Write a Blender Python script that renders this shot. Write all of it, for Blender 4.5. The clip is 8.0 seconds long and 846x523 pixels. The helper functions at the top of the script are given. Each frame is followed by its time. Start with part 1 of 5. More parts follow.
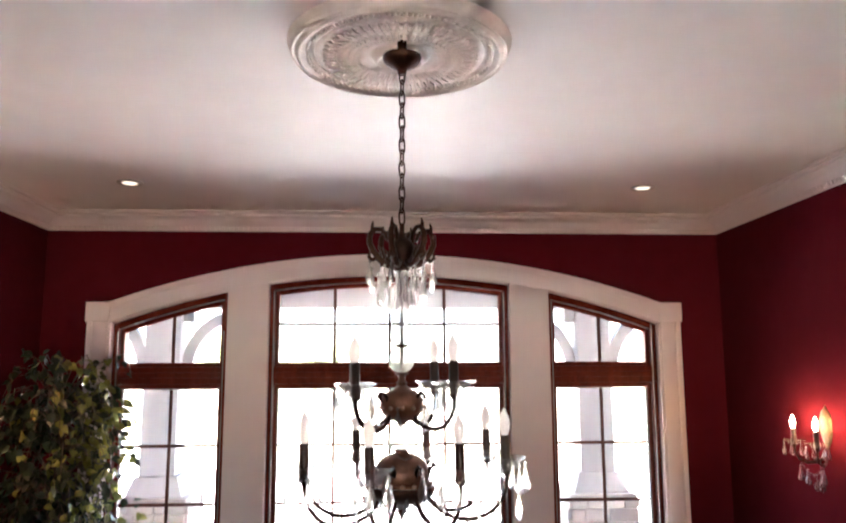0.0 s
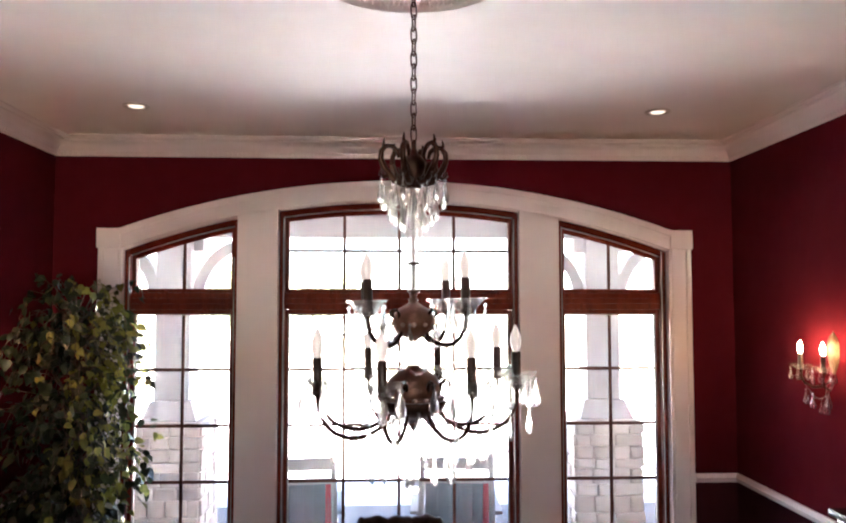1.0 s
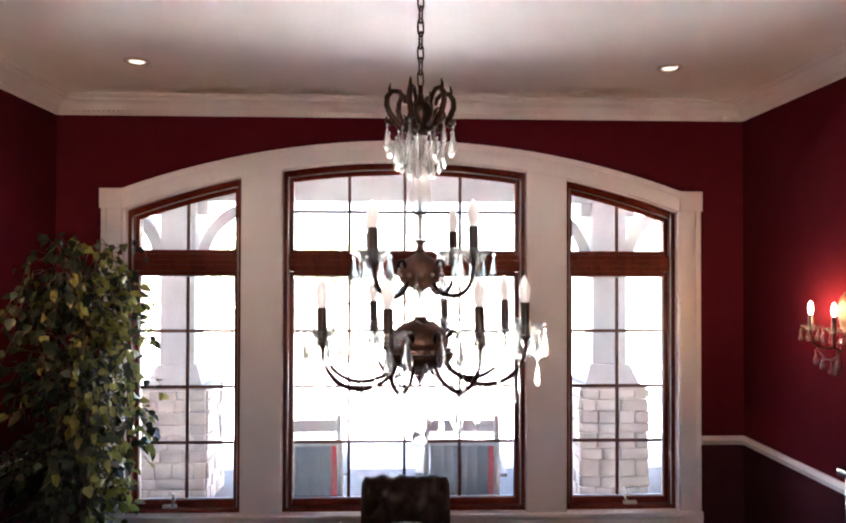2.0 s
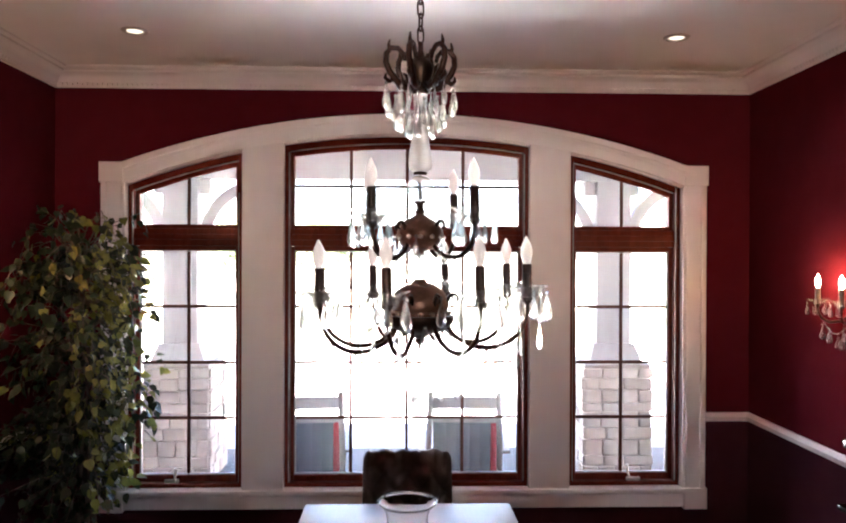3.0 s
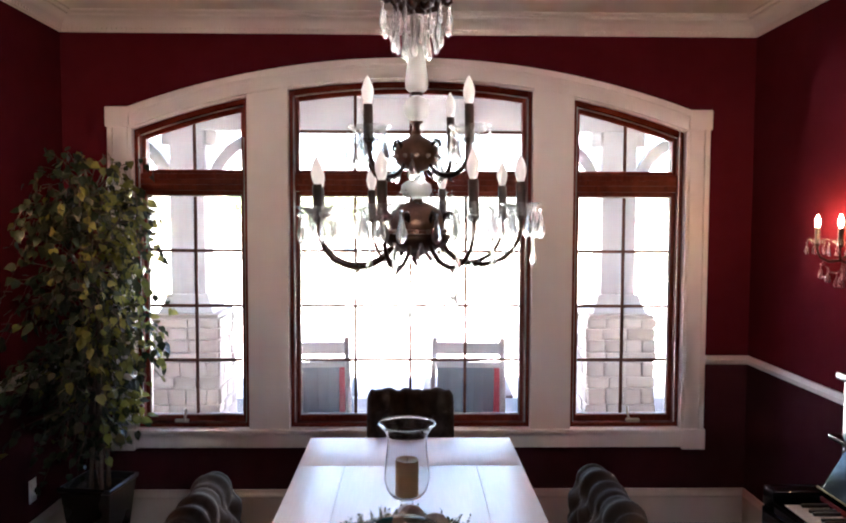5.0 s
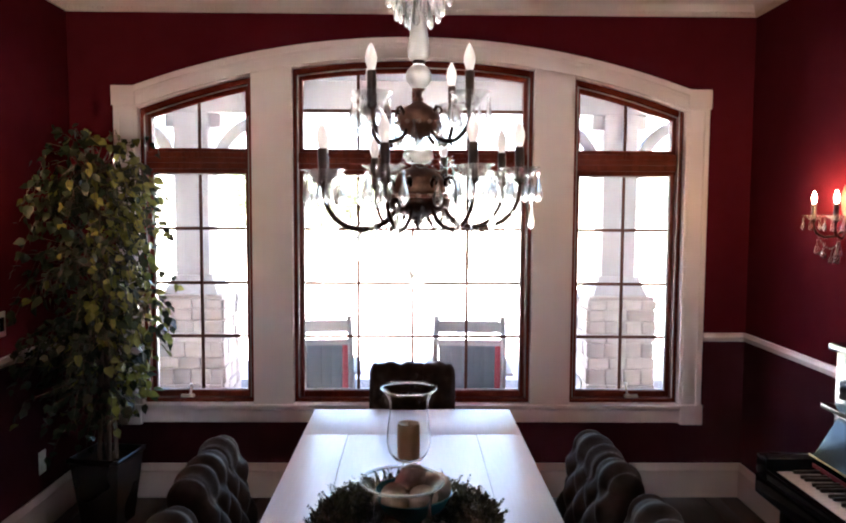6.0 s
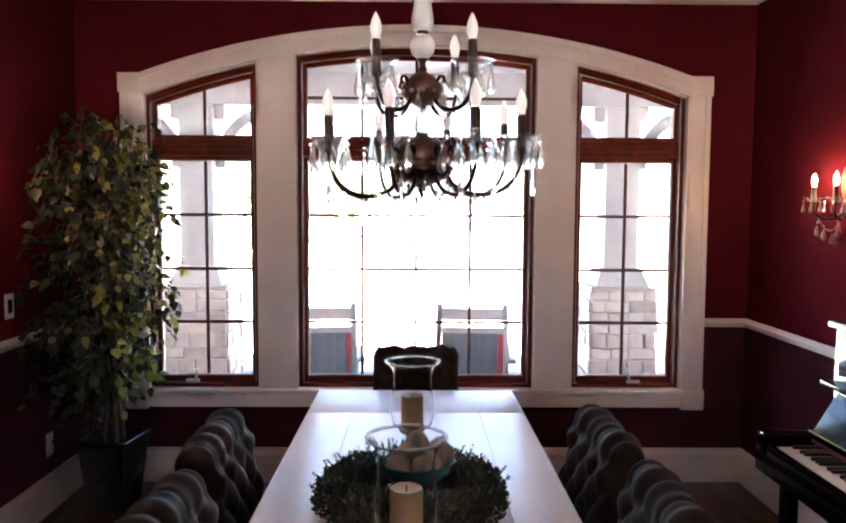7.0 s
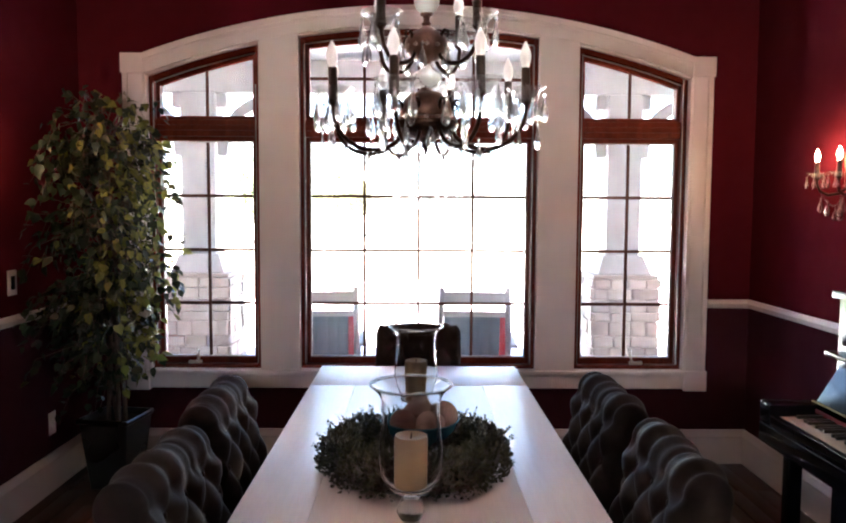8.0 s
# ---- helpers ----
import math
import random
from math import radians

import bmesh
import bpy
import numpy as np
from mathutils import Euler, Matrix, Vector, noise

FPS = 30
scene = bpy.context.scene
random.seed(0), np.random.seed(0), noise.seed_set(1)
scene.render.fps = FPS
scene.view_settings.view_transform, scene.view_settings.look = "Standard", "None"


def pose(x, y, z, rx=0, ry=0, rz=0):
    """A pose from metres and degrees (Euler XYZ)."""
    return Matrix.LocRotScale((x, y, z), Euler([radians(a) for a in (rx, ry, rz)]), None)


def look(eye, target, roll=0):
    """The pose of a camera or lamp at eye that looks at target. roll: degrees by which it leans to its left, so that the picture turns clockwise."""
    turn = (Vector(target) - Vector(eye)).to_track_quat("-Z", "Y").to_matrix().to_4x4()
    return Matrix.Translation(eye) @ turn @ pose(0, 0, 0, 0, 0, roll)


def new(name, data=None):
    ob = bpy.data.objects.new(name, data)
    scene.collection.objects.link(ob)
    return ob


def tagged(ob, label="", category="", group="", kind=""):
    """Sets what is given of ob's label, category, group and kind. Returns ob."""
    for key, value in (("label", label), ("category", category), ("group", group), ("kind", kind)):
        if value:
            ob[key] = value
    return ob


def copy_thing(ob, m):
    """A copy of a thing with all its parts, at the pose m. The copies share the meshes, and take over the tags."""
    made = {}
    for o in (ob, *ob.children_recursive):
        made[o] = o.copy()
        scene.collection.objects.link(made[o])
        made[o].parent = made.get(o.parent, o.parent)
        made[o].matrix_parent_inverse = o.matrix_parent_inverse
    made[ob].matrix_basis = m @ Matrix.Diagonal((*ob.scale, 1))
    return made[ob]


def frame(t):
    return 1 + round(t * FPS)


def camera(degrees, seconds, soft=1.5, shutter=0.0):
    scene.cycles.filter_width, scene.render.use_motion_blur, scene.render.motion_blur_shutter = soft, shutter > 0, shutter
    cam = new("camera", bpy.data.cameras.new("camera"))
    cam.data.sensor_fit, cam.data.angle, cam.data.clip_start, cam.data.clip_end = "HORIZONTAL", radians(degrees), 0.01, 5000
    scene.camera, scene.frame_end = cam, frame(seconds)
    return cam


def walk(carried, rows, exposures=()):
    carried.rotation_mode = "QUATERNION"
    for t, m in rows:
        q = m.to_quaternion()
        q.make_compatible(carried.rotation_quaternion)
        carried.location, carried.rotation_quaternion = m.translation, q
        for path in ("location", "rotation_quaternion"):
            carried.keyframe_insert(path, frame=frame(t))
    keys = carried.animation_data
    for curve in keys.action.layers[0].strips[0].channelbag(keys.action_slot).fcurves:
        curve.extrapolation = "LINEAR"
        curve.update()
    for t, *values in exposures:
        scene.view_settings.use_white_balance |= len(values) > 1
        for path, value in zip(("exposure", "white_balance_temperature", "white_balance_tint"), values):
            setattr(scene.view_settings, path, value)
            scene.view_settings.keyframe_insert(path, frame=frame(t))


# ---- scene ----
cam = camera(60.1, 8.0, 2.1, 0.5)
SKY, SUN, STOPS, KELVIN, TINT = 0.026, 5.0, 6.42, 6100, 17         # sky and sun strength, exposure in stops
CH_BULB, SC_BULB, DOWN = 0.006, 6.6, 0.02   # lamp strengths: chandelier, sconces, downlights
PATH = [
    (0, (-0.033, -4.058, 1.93), (0.073, -2.082, 2.221), -0.2),
    (0.5, (-0.034, -4.056, 1.918), (0.057, -2.067, 2.103), -0.1),
    (1, (-0.042, -4.042, 1.892), (0.043, -2.047, 2.004), -0.0),
    (1.5, (-0.046, -4.022, 1.87), (0.032, -2.025, 1.932), 0.1),
    (3, (-0.033, -3.963, 1.794), (0.027, -1.964, 1.782), 0.2),
    (3.5, (-0.025, -3.959, 1.769), (0.029, -1.96, 1.732), 0.3),
    (4, (-0.017, -3.966, 1.745), (0.031, -1.968, 1.681), 0.3),
    (4.5, (-0.008, -3.982, 1.719), (0.033, -1.985, 1.631), 0.2),
    (6, (-0.004, -4.066, 1.635), (0.026, -2.071, 1.492), 0.3),
    (6.5, (-0.004, -4.089, 1.6), (0.022, -2.094, 1.456), 0.3),
    (7, (-0.006, -4.105, 1.556), (0.016, -2.11, 1.414), 0.3),
    (7.5, (-0.012, -4.112, 1.51), (0.01, -2.117, 1.367), 0.3),
    (8, (-0.013, -4.111, 1.444), (0.006, -2.116, 1.304), 0.3),
]
# exposure of the film camera
walk(cam, [(t, look(eye, target, roll)) for t, eye, target, roll in PATH], [(0.0, STOPS, KELVIN, TINT), (8.0, STOPS, KELVIN, TINT)])

# ---- world and sun ----
world = bpy.data.worlds.new("world")
scene.world = world
world.use_nodes = True
wn = world.node_tree
sky = wn.nodes.new("ShaderNodeTexSky")
sky.sky_type, sky.sun_disc = "NISHITA", False
sky.dust_density, sky.ozone_density = 1.2, 1.0
sky.sun_elevation, sky.sun_rotation = radians(50), radians(187)
wn.links.new(sky.outputs[0], wn.nodes["Background"].inputs[0])
wn.nodes["Background"].inputs[1].default_value = SKY
sun = new("sun", bpy.data.lights.new("sun", "SUN"))
sun.data.energy, sun.data.angle, sun.data.color = SUN, radians(0.5), (1.0, 0.95, 0.88)
sun.matrix_world = look((-2.0, -14.8, 18.0), (0, 0, 0))


# ---- materials ----
def material(name, colour, rough=0.5, metal=0.0, colour2=None, scale=20.0, detail=4.0, bump=0.0, bump_scale=60.0,
             stretch=(1, 1, 1), island=0.0, coat=0.0, spec=0.5, rough_var=0.0, sheen=0.0):
    """A principled material with two-scale noise in colour, roughness and relief."""
    m = bpy.data.materials.new(name)
    m.use_nodes = True
    nt = m.node_tree
    n, l = nt.nodes, nt.links
    b = n["Principled BSDF"]
    b.inputs["Roughness"].default_value, b.inputs["Metallic"].default_value = rough, metal
    b.inputs["Coat Weight"].default_value = coat
    b.inputs["Coat Roughness"].default_value = 0.06
    b.inputs["Specular IOR Level"].default_value = spec
    b.inputs["Sheen Weight"].default_value = sheen
    b.inputs["Sheen Roughness"].default_value = 0.35
    tc, mp = n.new("ShaderNodeTexCoord"), n.new("ShaderNodeMapping")
    mp.inputs["Scale"].default_value = stretch
    l.new(tc.outputs["Object"], mp.inputs["Vector"])
    fine, broad = n.new("ShaderNodeTexNoise"), n.new("ShaderNodeTexNoise")
    fine.inputs["Scale"].default_value, fine.inputs["Detail"].default_value = scale, detail
    broad.inputs["Scale"].default_value, broad.inputs["Detail"].default_value = scale * 0.13, 3.0
    l.new(mp.outputs[0], fine.inputs["Vector"])
    l.new(mp.outputs[0], broad.inputs["Vector"])
    add = n.new("ShaderNodeMath")
    add.operation = "MULTIPLY_ADD"
    l.new(fine.outputs["Fac"], add.inputs[0])
    add.inputs[1].default_value = 0.5
    half = n.new("ShaderNodeMath")
    half.operation = "MULTIPLY"
    half.inputs[1].default_value = 0.5
    l.new(broad.outputs["Fac"], half.inputs[0])
    l.new(half.outputs[0], add.inputs[2])
    ramp = n.new("ShaderNodeValToRGB")
    c2 = colour2 or [c * 0.82 for c in colour]
    ramp.color_ramp.elements[0].position, ramp.color_ramp.elements[1].position = 0.36, 0.64
    ramp.color_ramp.elements[0].color, ramp.color_ramp.elements[1].color = (*c2, 1), (*colour, 1)
    l.new(add.outputs[0], ramp.inputs[0])
    out = ramp.outputs[0]
    if island:
        info = n.new("ShaderNodeObjectInfo")
        geo = n.new("ShaderNodeNewGeometry")
        both = n.new("ShaderNodeMath")
        both.operation = "ADD"
        l.new(info.outputs["Random"], both.inputs[0])
        l.new(geo.outputs["Random Per Island"], both.inputs[1])
        mr = n.new("ShaderNodeMapRange")
        mr.inputs["From Max"].default_value = 2.0
        mr.inputs["To Min"].default_value, mr.inputs["To Max"].default_value = 1 - island, 1 + island
        l.new(both.outputs[0], mr.inputs["Value"])
        hsv = n.new("ShaderNodeHueSaturation")
        l.new(mr.outputs[0], hsv.inputs["Value"])
        l.new(out, hsv.inputs["Color"])
        out = hsv.outputs[0]
    l.new(out, b.inputs["Base Color"])
    if rough_var:
        mr = n.new("ShaderNodeMapRange")
        mr.inputs["To Min"].default_value, mr.inputs["To Max"].default_value = max(0, rough - rough_var), rough + rough_var
        l.new(broad.outputs["Fac"], mr.inputs["Value"])
        l.new(mr.outputs[0], b.inputs["Roughness"])
    if bump:
        bn, bp = n.new("ShaderNodeTexNoise"), n.new("ShaderNodeBump")
        bn.inputs["Scale"].default_value, bn.inputs["Detail"].default_value = bump_scale, 5.0
        l.new(mp.outputs[0], bn.inputs["Vector"])
        bp.inputs["Strength"].default_value, bp.inputs["Distance"].default_value = bump, 0.01
        l.new(bn.outputs["Fac"], bp.inputs["Height"])
        l.new(bp.outputs[0], b.inputs["Normal"])
    return m


def glass_material(name, tint=(1, 1, 1), rough=0.0, ior=1.5):
    m = bpy.data.materials.new(name)
    m.use_nodes = True
    b = m.node_tree.nodes["Principled BSDF"]
    b.inputs["Base Color"].default_value = (*tint, 1)
    b.inputs["Transmission Weight"].default_value = 1.0
    b.inputs["Roughness"].default_value, b.inputs["IOR"].default_value = rough, ior
    return m


def pane_material(name):
    """Thin flat glass: clear, with a mirror sheen that grows towards grazing."""
    m = bpy.data.materials.new(name)
    m.use_nodes = True
    n, l = m.node_tree.nodes, m.node_tree.links
    n.remove(n["Principled BSDF"])
    tr, gl, mix, fr = (n.new("ShaderNodeBsdfTransparent"), n.new("ShaderNodeBsdfGlossy"), n.new("ShaderNodeMixShader"), n.new("ShaderNodeMath"))
    lw, up = n.new("ShaderNodeLayerWeight"), n.new("ShaderNodeMath")
    lw.inputs[0].default_value = 0.5
    up.operation, up.inputs[1].default_value = "POWER", 5.0
    l.new(lw.outputs["Facing"], up.inputs[0])
    fr.operation, fr.inputs[1].default_value, fr.inputs[2].default_value = "MULTIPLY_ADD", 0.8, 0.03
    l.new(up.outputs[0], fr.inputs[0])
    tr.inputs[0].default_value = (0.96, 0.97, 0.97, 1)
    gl.inputs["Roughness"].default_value = 0.01
    l.new(fr.outputs[0], mix.inputs[0])
    l.new(tr.outputs[0], mix.inputs[1])
    l.new(gl.outputs[0], mix.inputs[2])
    l.new(mix.outputs[0], n["Material Output"].inputs[0])
    return m


def pressed_glass(name, veil):
    """Thin pressed glass: clear with a pale scattering veil and a glossy skin."""
    m = pane_material(name)
    n, l = m.node_tree.nodes, m.node_tree.links
    t, d, mix, mix2 = n.new("ShaderNodeBsdfTranslucent"), n.new("ShaderNodeBsdfDiffuse"), n.new("ShaderNodeMixShader"), n.new("ShaderNodeMixShader")
    t.inputs[0].default_value = d.inputs[0].default_value = (0.85, 0.83, 0.82, 1)
    l.new(t.outputs[0], mix.inputs[1])
    l.new(d.outputs[0], mix.inputs[2])
    out = n["Material Output"].inputs[0]
    src = out.links[0].from_socket
    mix2.inputs[0].default_value = veil
    l.new(src, mix2.inputs[1])
    l.new(mix.outputs[0], mix2.inputs[2])
    l.new(mix2.outputs[0], out)
    return m


def glow_material(name, colour, strength, base=(0.8, 0.8, 0.8)):
    m = bpy.data.materials.new(name)
    m.use_nodes = True
    b = m.node_tree.nodes["Principled BSDF"]
    b.inputs["Base Color"].default_value = (*base, 1)
    b.inputs["Roughness"].default_value = 0.25
    b.inputs["Emission Color"].default_value = (*colour, 1)
    b.inputs["Emission Strength"].default_value = strength
    return m


RED = material("red_wall_paint", (0.090, 0.0095, 0.0155), 0.8, colour2=(0.078, 0.0080, 0.0132), scale=9, bump=0.06, bump_scale=260, rough_var=0.06, spec=0.0)
CEIL = material("ceiling_paint", (0.80, 0.76, 0.75), 0.7, colour2=(0.76, 0.72, 0.71), scale=6, bump=0.05, bump_scale=200)
TRIM = material("white_trim_paint", (0.76, 0.70, 0.715), 0.38, colour2=(0.74, 0.68, 0.695), scale=8, bump=0.012, bump_scale=120, rough_var=0.06)
WOOD = material("red_brown_window_wood", (0.19, 0.030, 0.016), 0.45, colour2=(0.085, 0.013, 0.008), scale=28, stretch=(6, 6, 0.7), bump=0.1, bump_scale=90, rough_var=0.08, spec=0.15)
FLOORWOOD = material("dark_floor_wood", (0.050, 0.022, 0.014), 0.5, colour2=(0.022, 0.010, 0.007), scale=22, stretch=(8, 0.8, 1), bump=0.08, bump_scale=70, island=0.35, rough_var=0.08, spec=0.25)
# The pane's veil holds both dust and the lens glare over the view.
PANE = pressed_glass("dusty_glare_window_glass", 0.05)
LOWRED = material("burgundy_lower_wall_paint", (0.058, 0.0150, 0.0215), 0.7, colour2=(0.050, 0.0125, 0.018), scale=9, bump=0.06, bump_scale=260, rough_var=0.06, spec=0.0)
MATTEWOOD = material("matte_window_wood", (0.15, 0.026, 0.015), 0.7, colour2=(0.075, 0.013, 0.008), scale=28, stretch=(0.7, 6, 6), bump=0.1, bump_scale=90, spec=0.0)
MUNTIN = material("dark_muntin_wood", (0.085, 0.026, 0.015), 0.65, colour2=(0.045, 0.014, 0.009), scale=30, spec=0.2)
SPACER = material("grey_glazing_bead", (0.33, 0.31, 0.30), 0.4, scale=30)
PORCHGREY = material("grey_stained_timber", (0.41, 0.39, 0.405), 0.7, colour2=(0.34, 0.32, 0.335), scale=20, stretch=(5, 5, 0.8), bump=0.2, bump_scale=60)
STONE = material("rough_tan_stone", (0.47, 0.385, 0.335), 0.85, colour2=(0.34, 0.275, 0.24), scale=9, bump=0.6, bump_scale=22, island=0.22)
MORTAR = material("mortar", (0.40, 0.345, 0.31), 0.95, scale=40, bump=0.3)
GROUND = material("dry_lawn_ground", (0.40, 0.37, 0.29), 0.95, colour2=(0.31, 0.30, 0.21), scale=1.4, bump=0.4, bump_scale=40)
CONCRETE = material("porch_concrete", (0.62, 0.59, 0.55), 0.85, colour2=(0.52, 0.50, 0.47), scale=3, bump=0.2, bump_scale=90)

PAVING = material("sunlit_pale_paving", (0.74, 0.71, 0.67), 0.85, colour2=(0.64, 0.61, 0.57), scale=3, bump=0.2, bump_scale=90)
# Porch shade is put into this dark colour, so less light bounces indoors.
DECK = material("shade_darkened_flooring", (0.16, 0.135, 0.12), 0.8, colour2=(0.11, 0.09, 0.08), scale=12, stretch=(6, 0.8, 1), bump=0.2, bump_scale=60)


# ---- mesh helpers ----
ROUND = set()                       # meshes that are shaded smooth


def box(bm, x0, x1, y0, y1, z0, z1, bevel=0.0):
    r = bmesh.ops.create_cube(bm, size=1)
    v = r["verts"]
    for p in v:
        p.co = Vector(((x0 + x1) / 2 + p.co.x * (x1 - x0), (y0 + y1) / 2 + p.co.y * (y1 - y0), (z0 + z1) / 2 + p.co.z * (z1 - z0)))
    if bevel:
        e = list({e for p in v for e in p.link_edges})
        bmesh.ops.bevel(bm, geom=e, offset=bevel, segments=2, affect="EDGES", profile=0.6)
    return bm


def boxed(x0, x1, y0, y1, z0, z1, bevel=0.0):
    return box(bmesh.new(), x0, x1, y0, y1, z0, z1, bevel)


def lathe(bm, profile, segs=24, centre=(0, 0, 0), squash=1.0, close=False):
    """Turns (radius, height) pairs round the z axis."""
    ROUND.add(id(bm))
    cx, cy, cz = centre
    rings = []
    for r, z in profile:
        if r < 1e-6:
            rings.append([bm.verts.new((cx, cy, cz + z))])
        else:
            rings.append([bm.verts.new((cx + r * math.cos(2 * math.pi * i / segs), cy + squash * r * math.sin(2 * math.pi * i / segs), cz + z)) for i in range(segs)])
    for a, b in zip(rings, rings[1:] + ([rings[0]] if close else [])):
        for i in range(segs):
            j = (i + 1) % segs
            f = [a[i % len(a)], a[j % len(a)], b[j % len(b)], b[i % len(b)]]
            f = list(dict.fromkeys(f))
            if len(f) > 2:
                try:
                    bm.faces.new(f)
                except ValueError:
                    pass
    return bm


def turned(profile, segs=24, centre=(0, 0, 0), squash=1.0):
    bm = lathe(bmesh.new(), profile, segs, centre, squash)
    bmesh.ops.recalc_face_normals(bm, faces=bm.faces)
    return bm


def tube(bm, points, radius, segs=8, cap=True):
    """A round bar along points; radius is a number or one for each point."""
    ROUND.add(id(bm))
    pts = [Vector(p) for p in points]
    rad = radius if isinstance(radius, (list, tuple)) else [radius] * len(pts)
    rings, side = [], None
    for i, p in enumerate(pts):
        d = (pts[min(i + 1, len(pts) - 1)] - pts[max(i - 1, 0)]).normalized()
        if side is None:
            side = d.orthogonal().normalized()
        side = (side - d * side.dot(d)).normalized()
        up = d.cross(side)
        rings.append([bm.verts.new(p + rad[i] * (math.cos(2 * math.pi * k / segs) * side + math.sin(2 * math.pi * k / segs) * up)) for k in range(segs)])
    for a, b in zip(rings, rings[1:]):
        for k in range(segs):
            bm.faces.new((a[k], a[(k + 1) % segs], b[(k + 1) % segs], b[k]))
    if cap:
        bm.faces.new(list(reversed(rings[0])))
        bm.faces.new(rings[-1])
    return bm


def sweep(bm, profile, path, closed=False):
    """Carries a profile of (out, up) pairs along a level path of (x, y, z, nx, ny): n is where 'out' points."""
    rings = [[bm.verts.new((x + nx * o, y + ny * o, z + u)) for o, u in profile] for x, y, z, nx, ny in path]
    pairs = list(zip(rings, rings[1:])) + ([(rings[-1], rings[0])] if closed else [])
    for a, b in pairs:
        for i in range(len(profile)):
            j = (i + 1) % len(profile)
            bm.faces.new((a[i], a[j], b[j], b[i]))
    if not closed:
        bm.faces.new(list(reversed(rings[0])))
        bm.faces.new(rings[-1])
    bmesh.ops.recalc_face_normals(bm, faces=bm.faces)
    return bm


def mesh_of(name, bm, mat, smooth=None):
    me = bpy.data.meshes.new(name)
    bm.normal_update()
    if id(bm) in ROUND:
        ROUND.discard(id(bm))
        smooth = smooth and max(smooth, 55)
    if smooth is not None:
        for f in bm.faces:
            f.smooth = True
        for e in bm.edges:
            if len(e.link_faces) == 2 and e.calc_face_angle(0) > radians(smooth):
                e.smooth = False
    bm.to_mesh(me)
    bm.free()
    me.materials.append(mat)
    return me


def part(name, bm, mat, parent=None, label="", smooth=20):
    ob = new(name, mesh_of(name, bm, mat, smooth))
    ob.parent = parent
    if label:
        tagged(ob, label)
    return ob


def piece(name, mesh, parent, m):
    """One more object on a shared mesh."""
    ob = new(name, mesh)
    ob.parent = parent
    ob.matrix_basis = m
    return ob


def thing(name, label, category, at=(0, 0, 0), turn=0.0, group="", kind=""):
    ob = new(name)
    ob.empty_display_size = 0.1
    ob.matrix_basis = pose(*at, 0, 0, turn)
    return tagged(ob, label, category, group, kind)


def setting(name, bm, mat, label, category, smooth=None):
    return tagged(part(name, bm, mat, None, "", smooth), label, category, "", "structure")


# ---- the room ----
XL, XR, YB, H = -1.88, 1.88, -6.4, 2.79
WALL = 0.2
IN_C, IN_R = -1.868, 4.328          # the inner arc of the window head: centre height and radius


def head(x, grow=0.0):
    return IN_C + math.sqrt((IN_R + grow) ** 2 - x * x)


def under_arc(bm, x0, x1, y0, y1, z0, z1=None, grow=0.0, steps=14):
    """A solid between z0 and the arc (z1 None), or between the arc and z1 above it."""
    cols = []
    for i in range(steps + 1):
        x = x0 + (x1 - x0) * i / steps
        a, b = (z0, head(x, grow)) if z1 is None else (head(x, grow), z1)
        cols.append([bm.verts.new(c) for c in ((x, y0, a), (x, y1, a), (x, y1, b), (x, y0, b))])
    for p, q in zip(cols, cols[1:]):
        for i in range(4):
            j = (i + 1) % 4
            bm.faces.new((p[i], q[i], q[j], p[j]))
    bm.faces.new(cols[0])
    bm.faces.new(list(reversed(cols[-1])))
    bmesh.ops.recalc_face_normals(bm, faces=bm.faces)
    return bm


OPEN = 1.52                         # half width of the whole opening
SILL = 0.537
bm = bmesh.new()
box(bm, XL - WALL, -OPEN, 0, WALL, 0, H)
box(bm, OPEN, XR + WALL, 0, WALL, 0, H)
box(bm, -OPEN, OPEN, 0, WALL, 0, SILL)
under_arc(bm, -OPEN, OPEN, 0, WALL, 0, H, 0.0, 40)
wall_north = setting("wall_north", bm, RED, "deep red painted wall with a wide arched window", "wall")
wall_west = setting("wall_west", boxed(XL - WALL, XL, YB, 0, 0, H), RED, "deep red painted side wall with chair rail", "wall")
wall_east = setting("wall_east", boxed(XR, XR + WALL, YB, 0, 0, H), RED, "deep red painted side wall behind the piano", "wall")
# The gap in this unseen wall is added to let in fill light.
bm = bmesh.new()
for x0, x1, z0, z1 in ((XL - WALL, -0.42, 0, H), (0.42, XR + WALL, 0, H), (-0.42, 0.42, 2.15, H), (-0.42, 0.42, 0, 1.40)):
    box(bm, x0, x1, YB - WALL, YB, z0, z1)
wall_south = setting("wall_south", bm, RED, "plain deep red back wall with an added unseen opening for fill daylight", "wall")
ceiling = setting("ceiling", boxed(XL - WALL, XR + WALL, YB - WALL, WALL, H, H + 0.15), CEIL, "smooth white painted ceiling", "ceiling")
floor = setting("floor", boxed(XL - WALL, XR + WALL, YB - WALL, WALL, -0.2, -0.012), FLOORWOOD, "dark stained hardwood floor", "floor")


def room_path(z):
    return [(XL, YB, z, 1, 1), (XR, YB, z, -1, 1), (XR, 0, z, -1, -1), (XL, 0, z, 1, -1)]


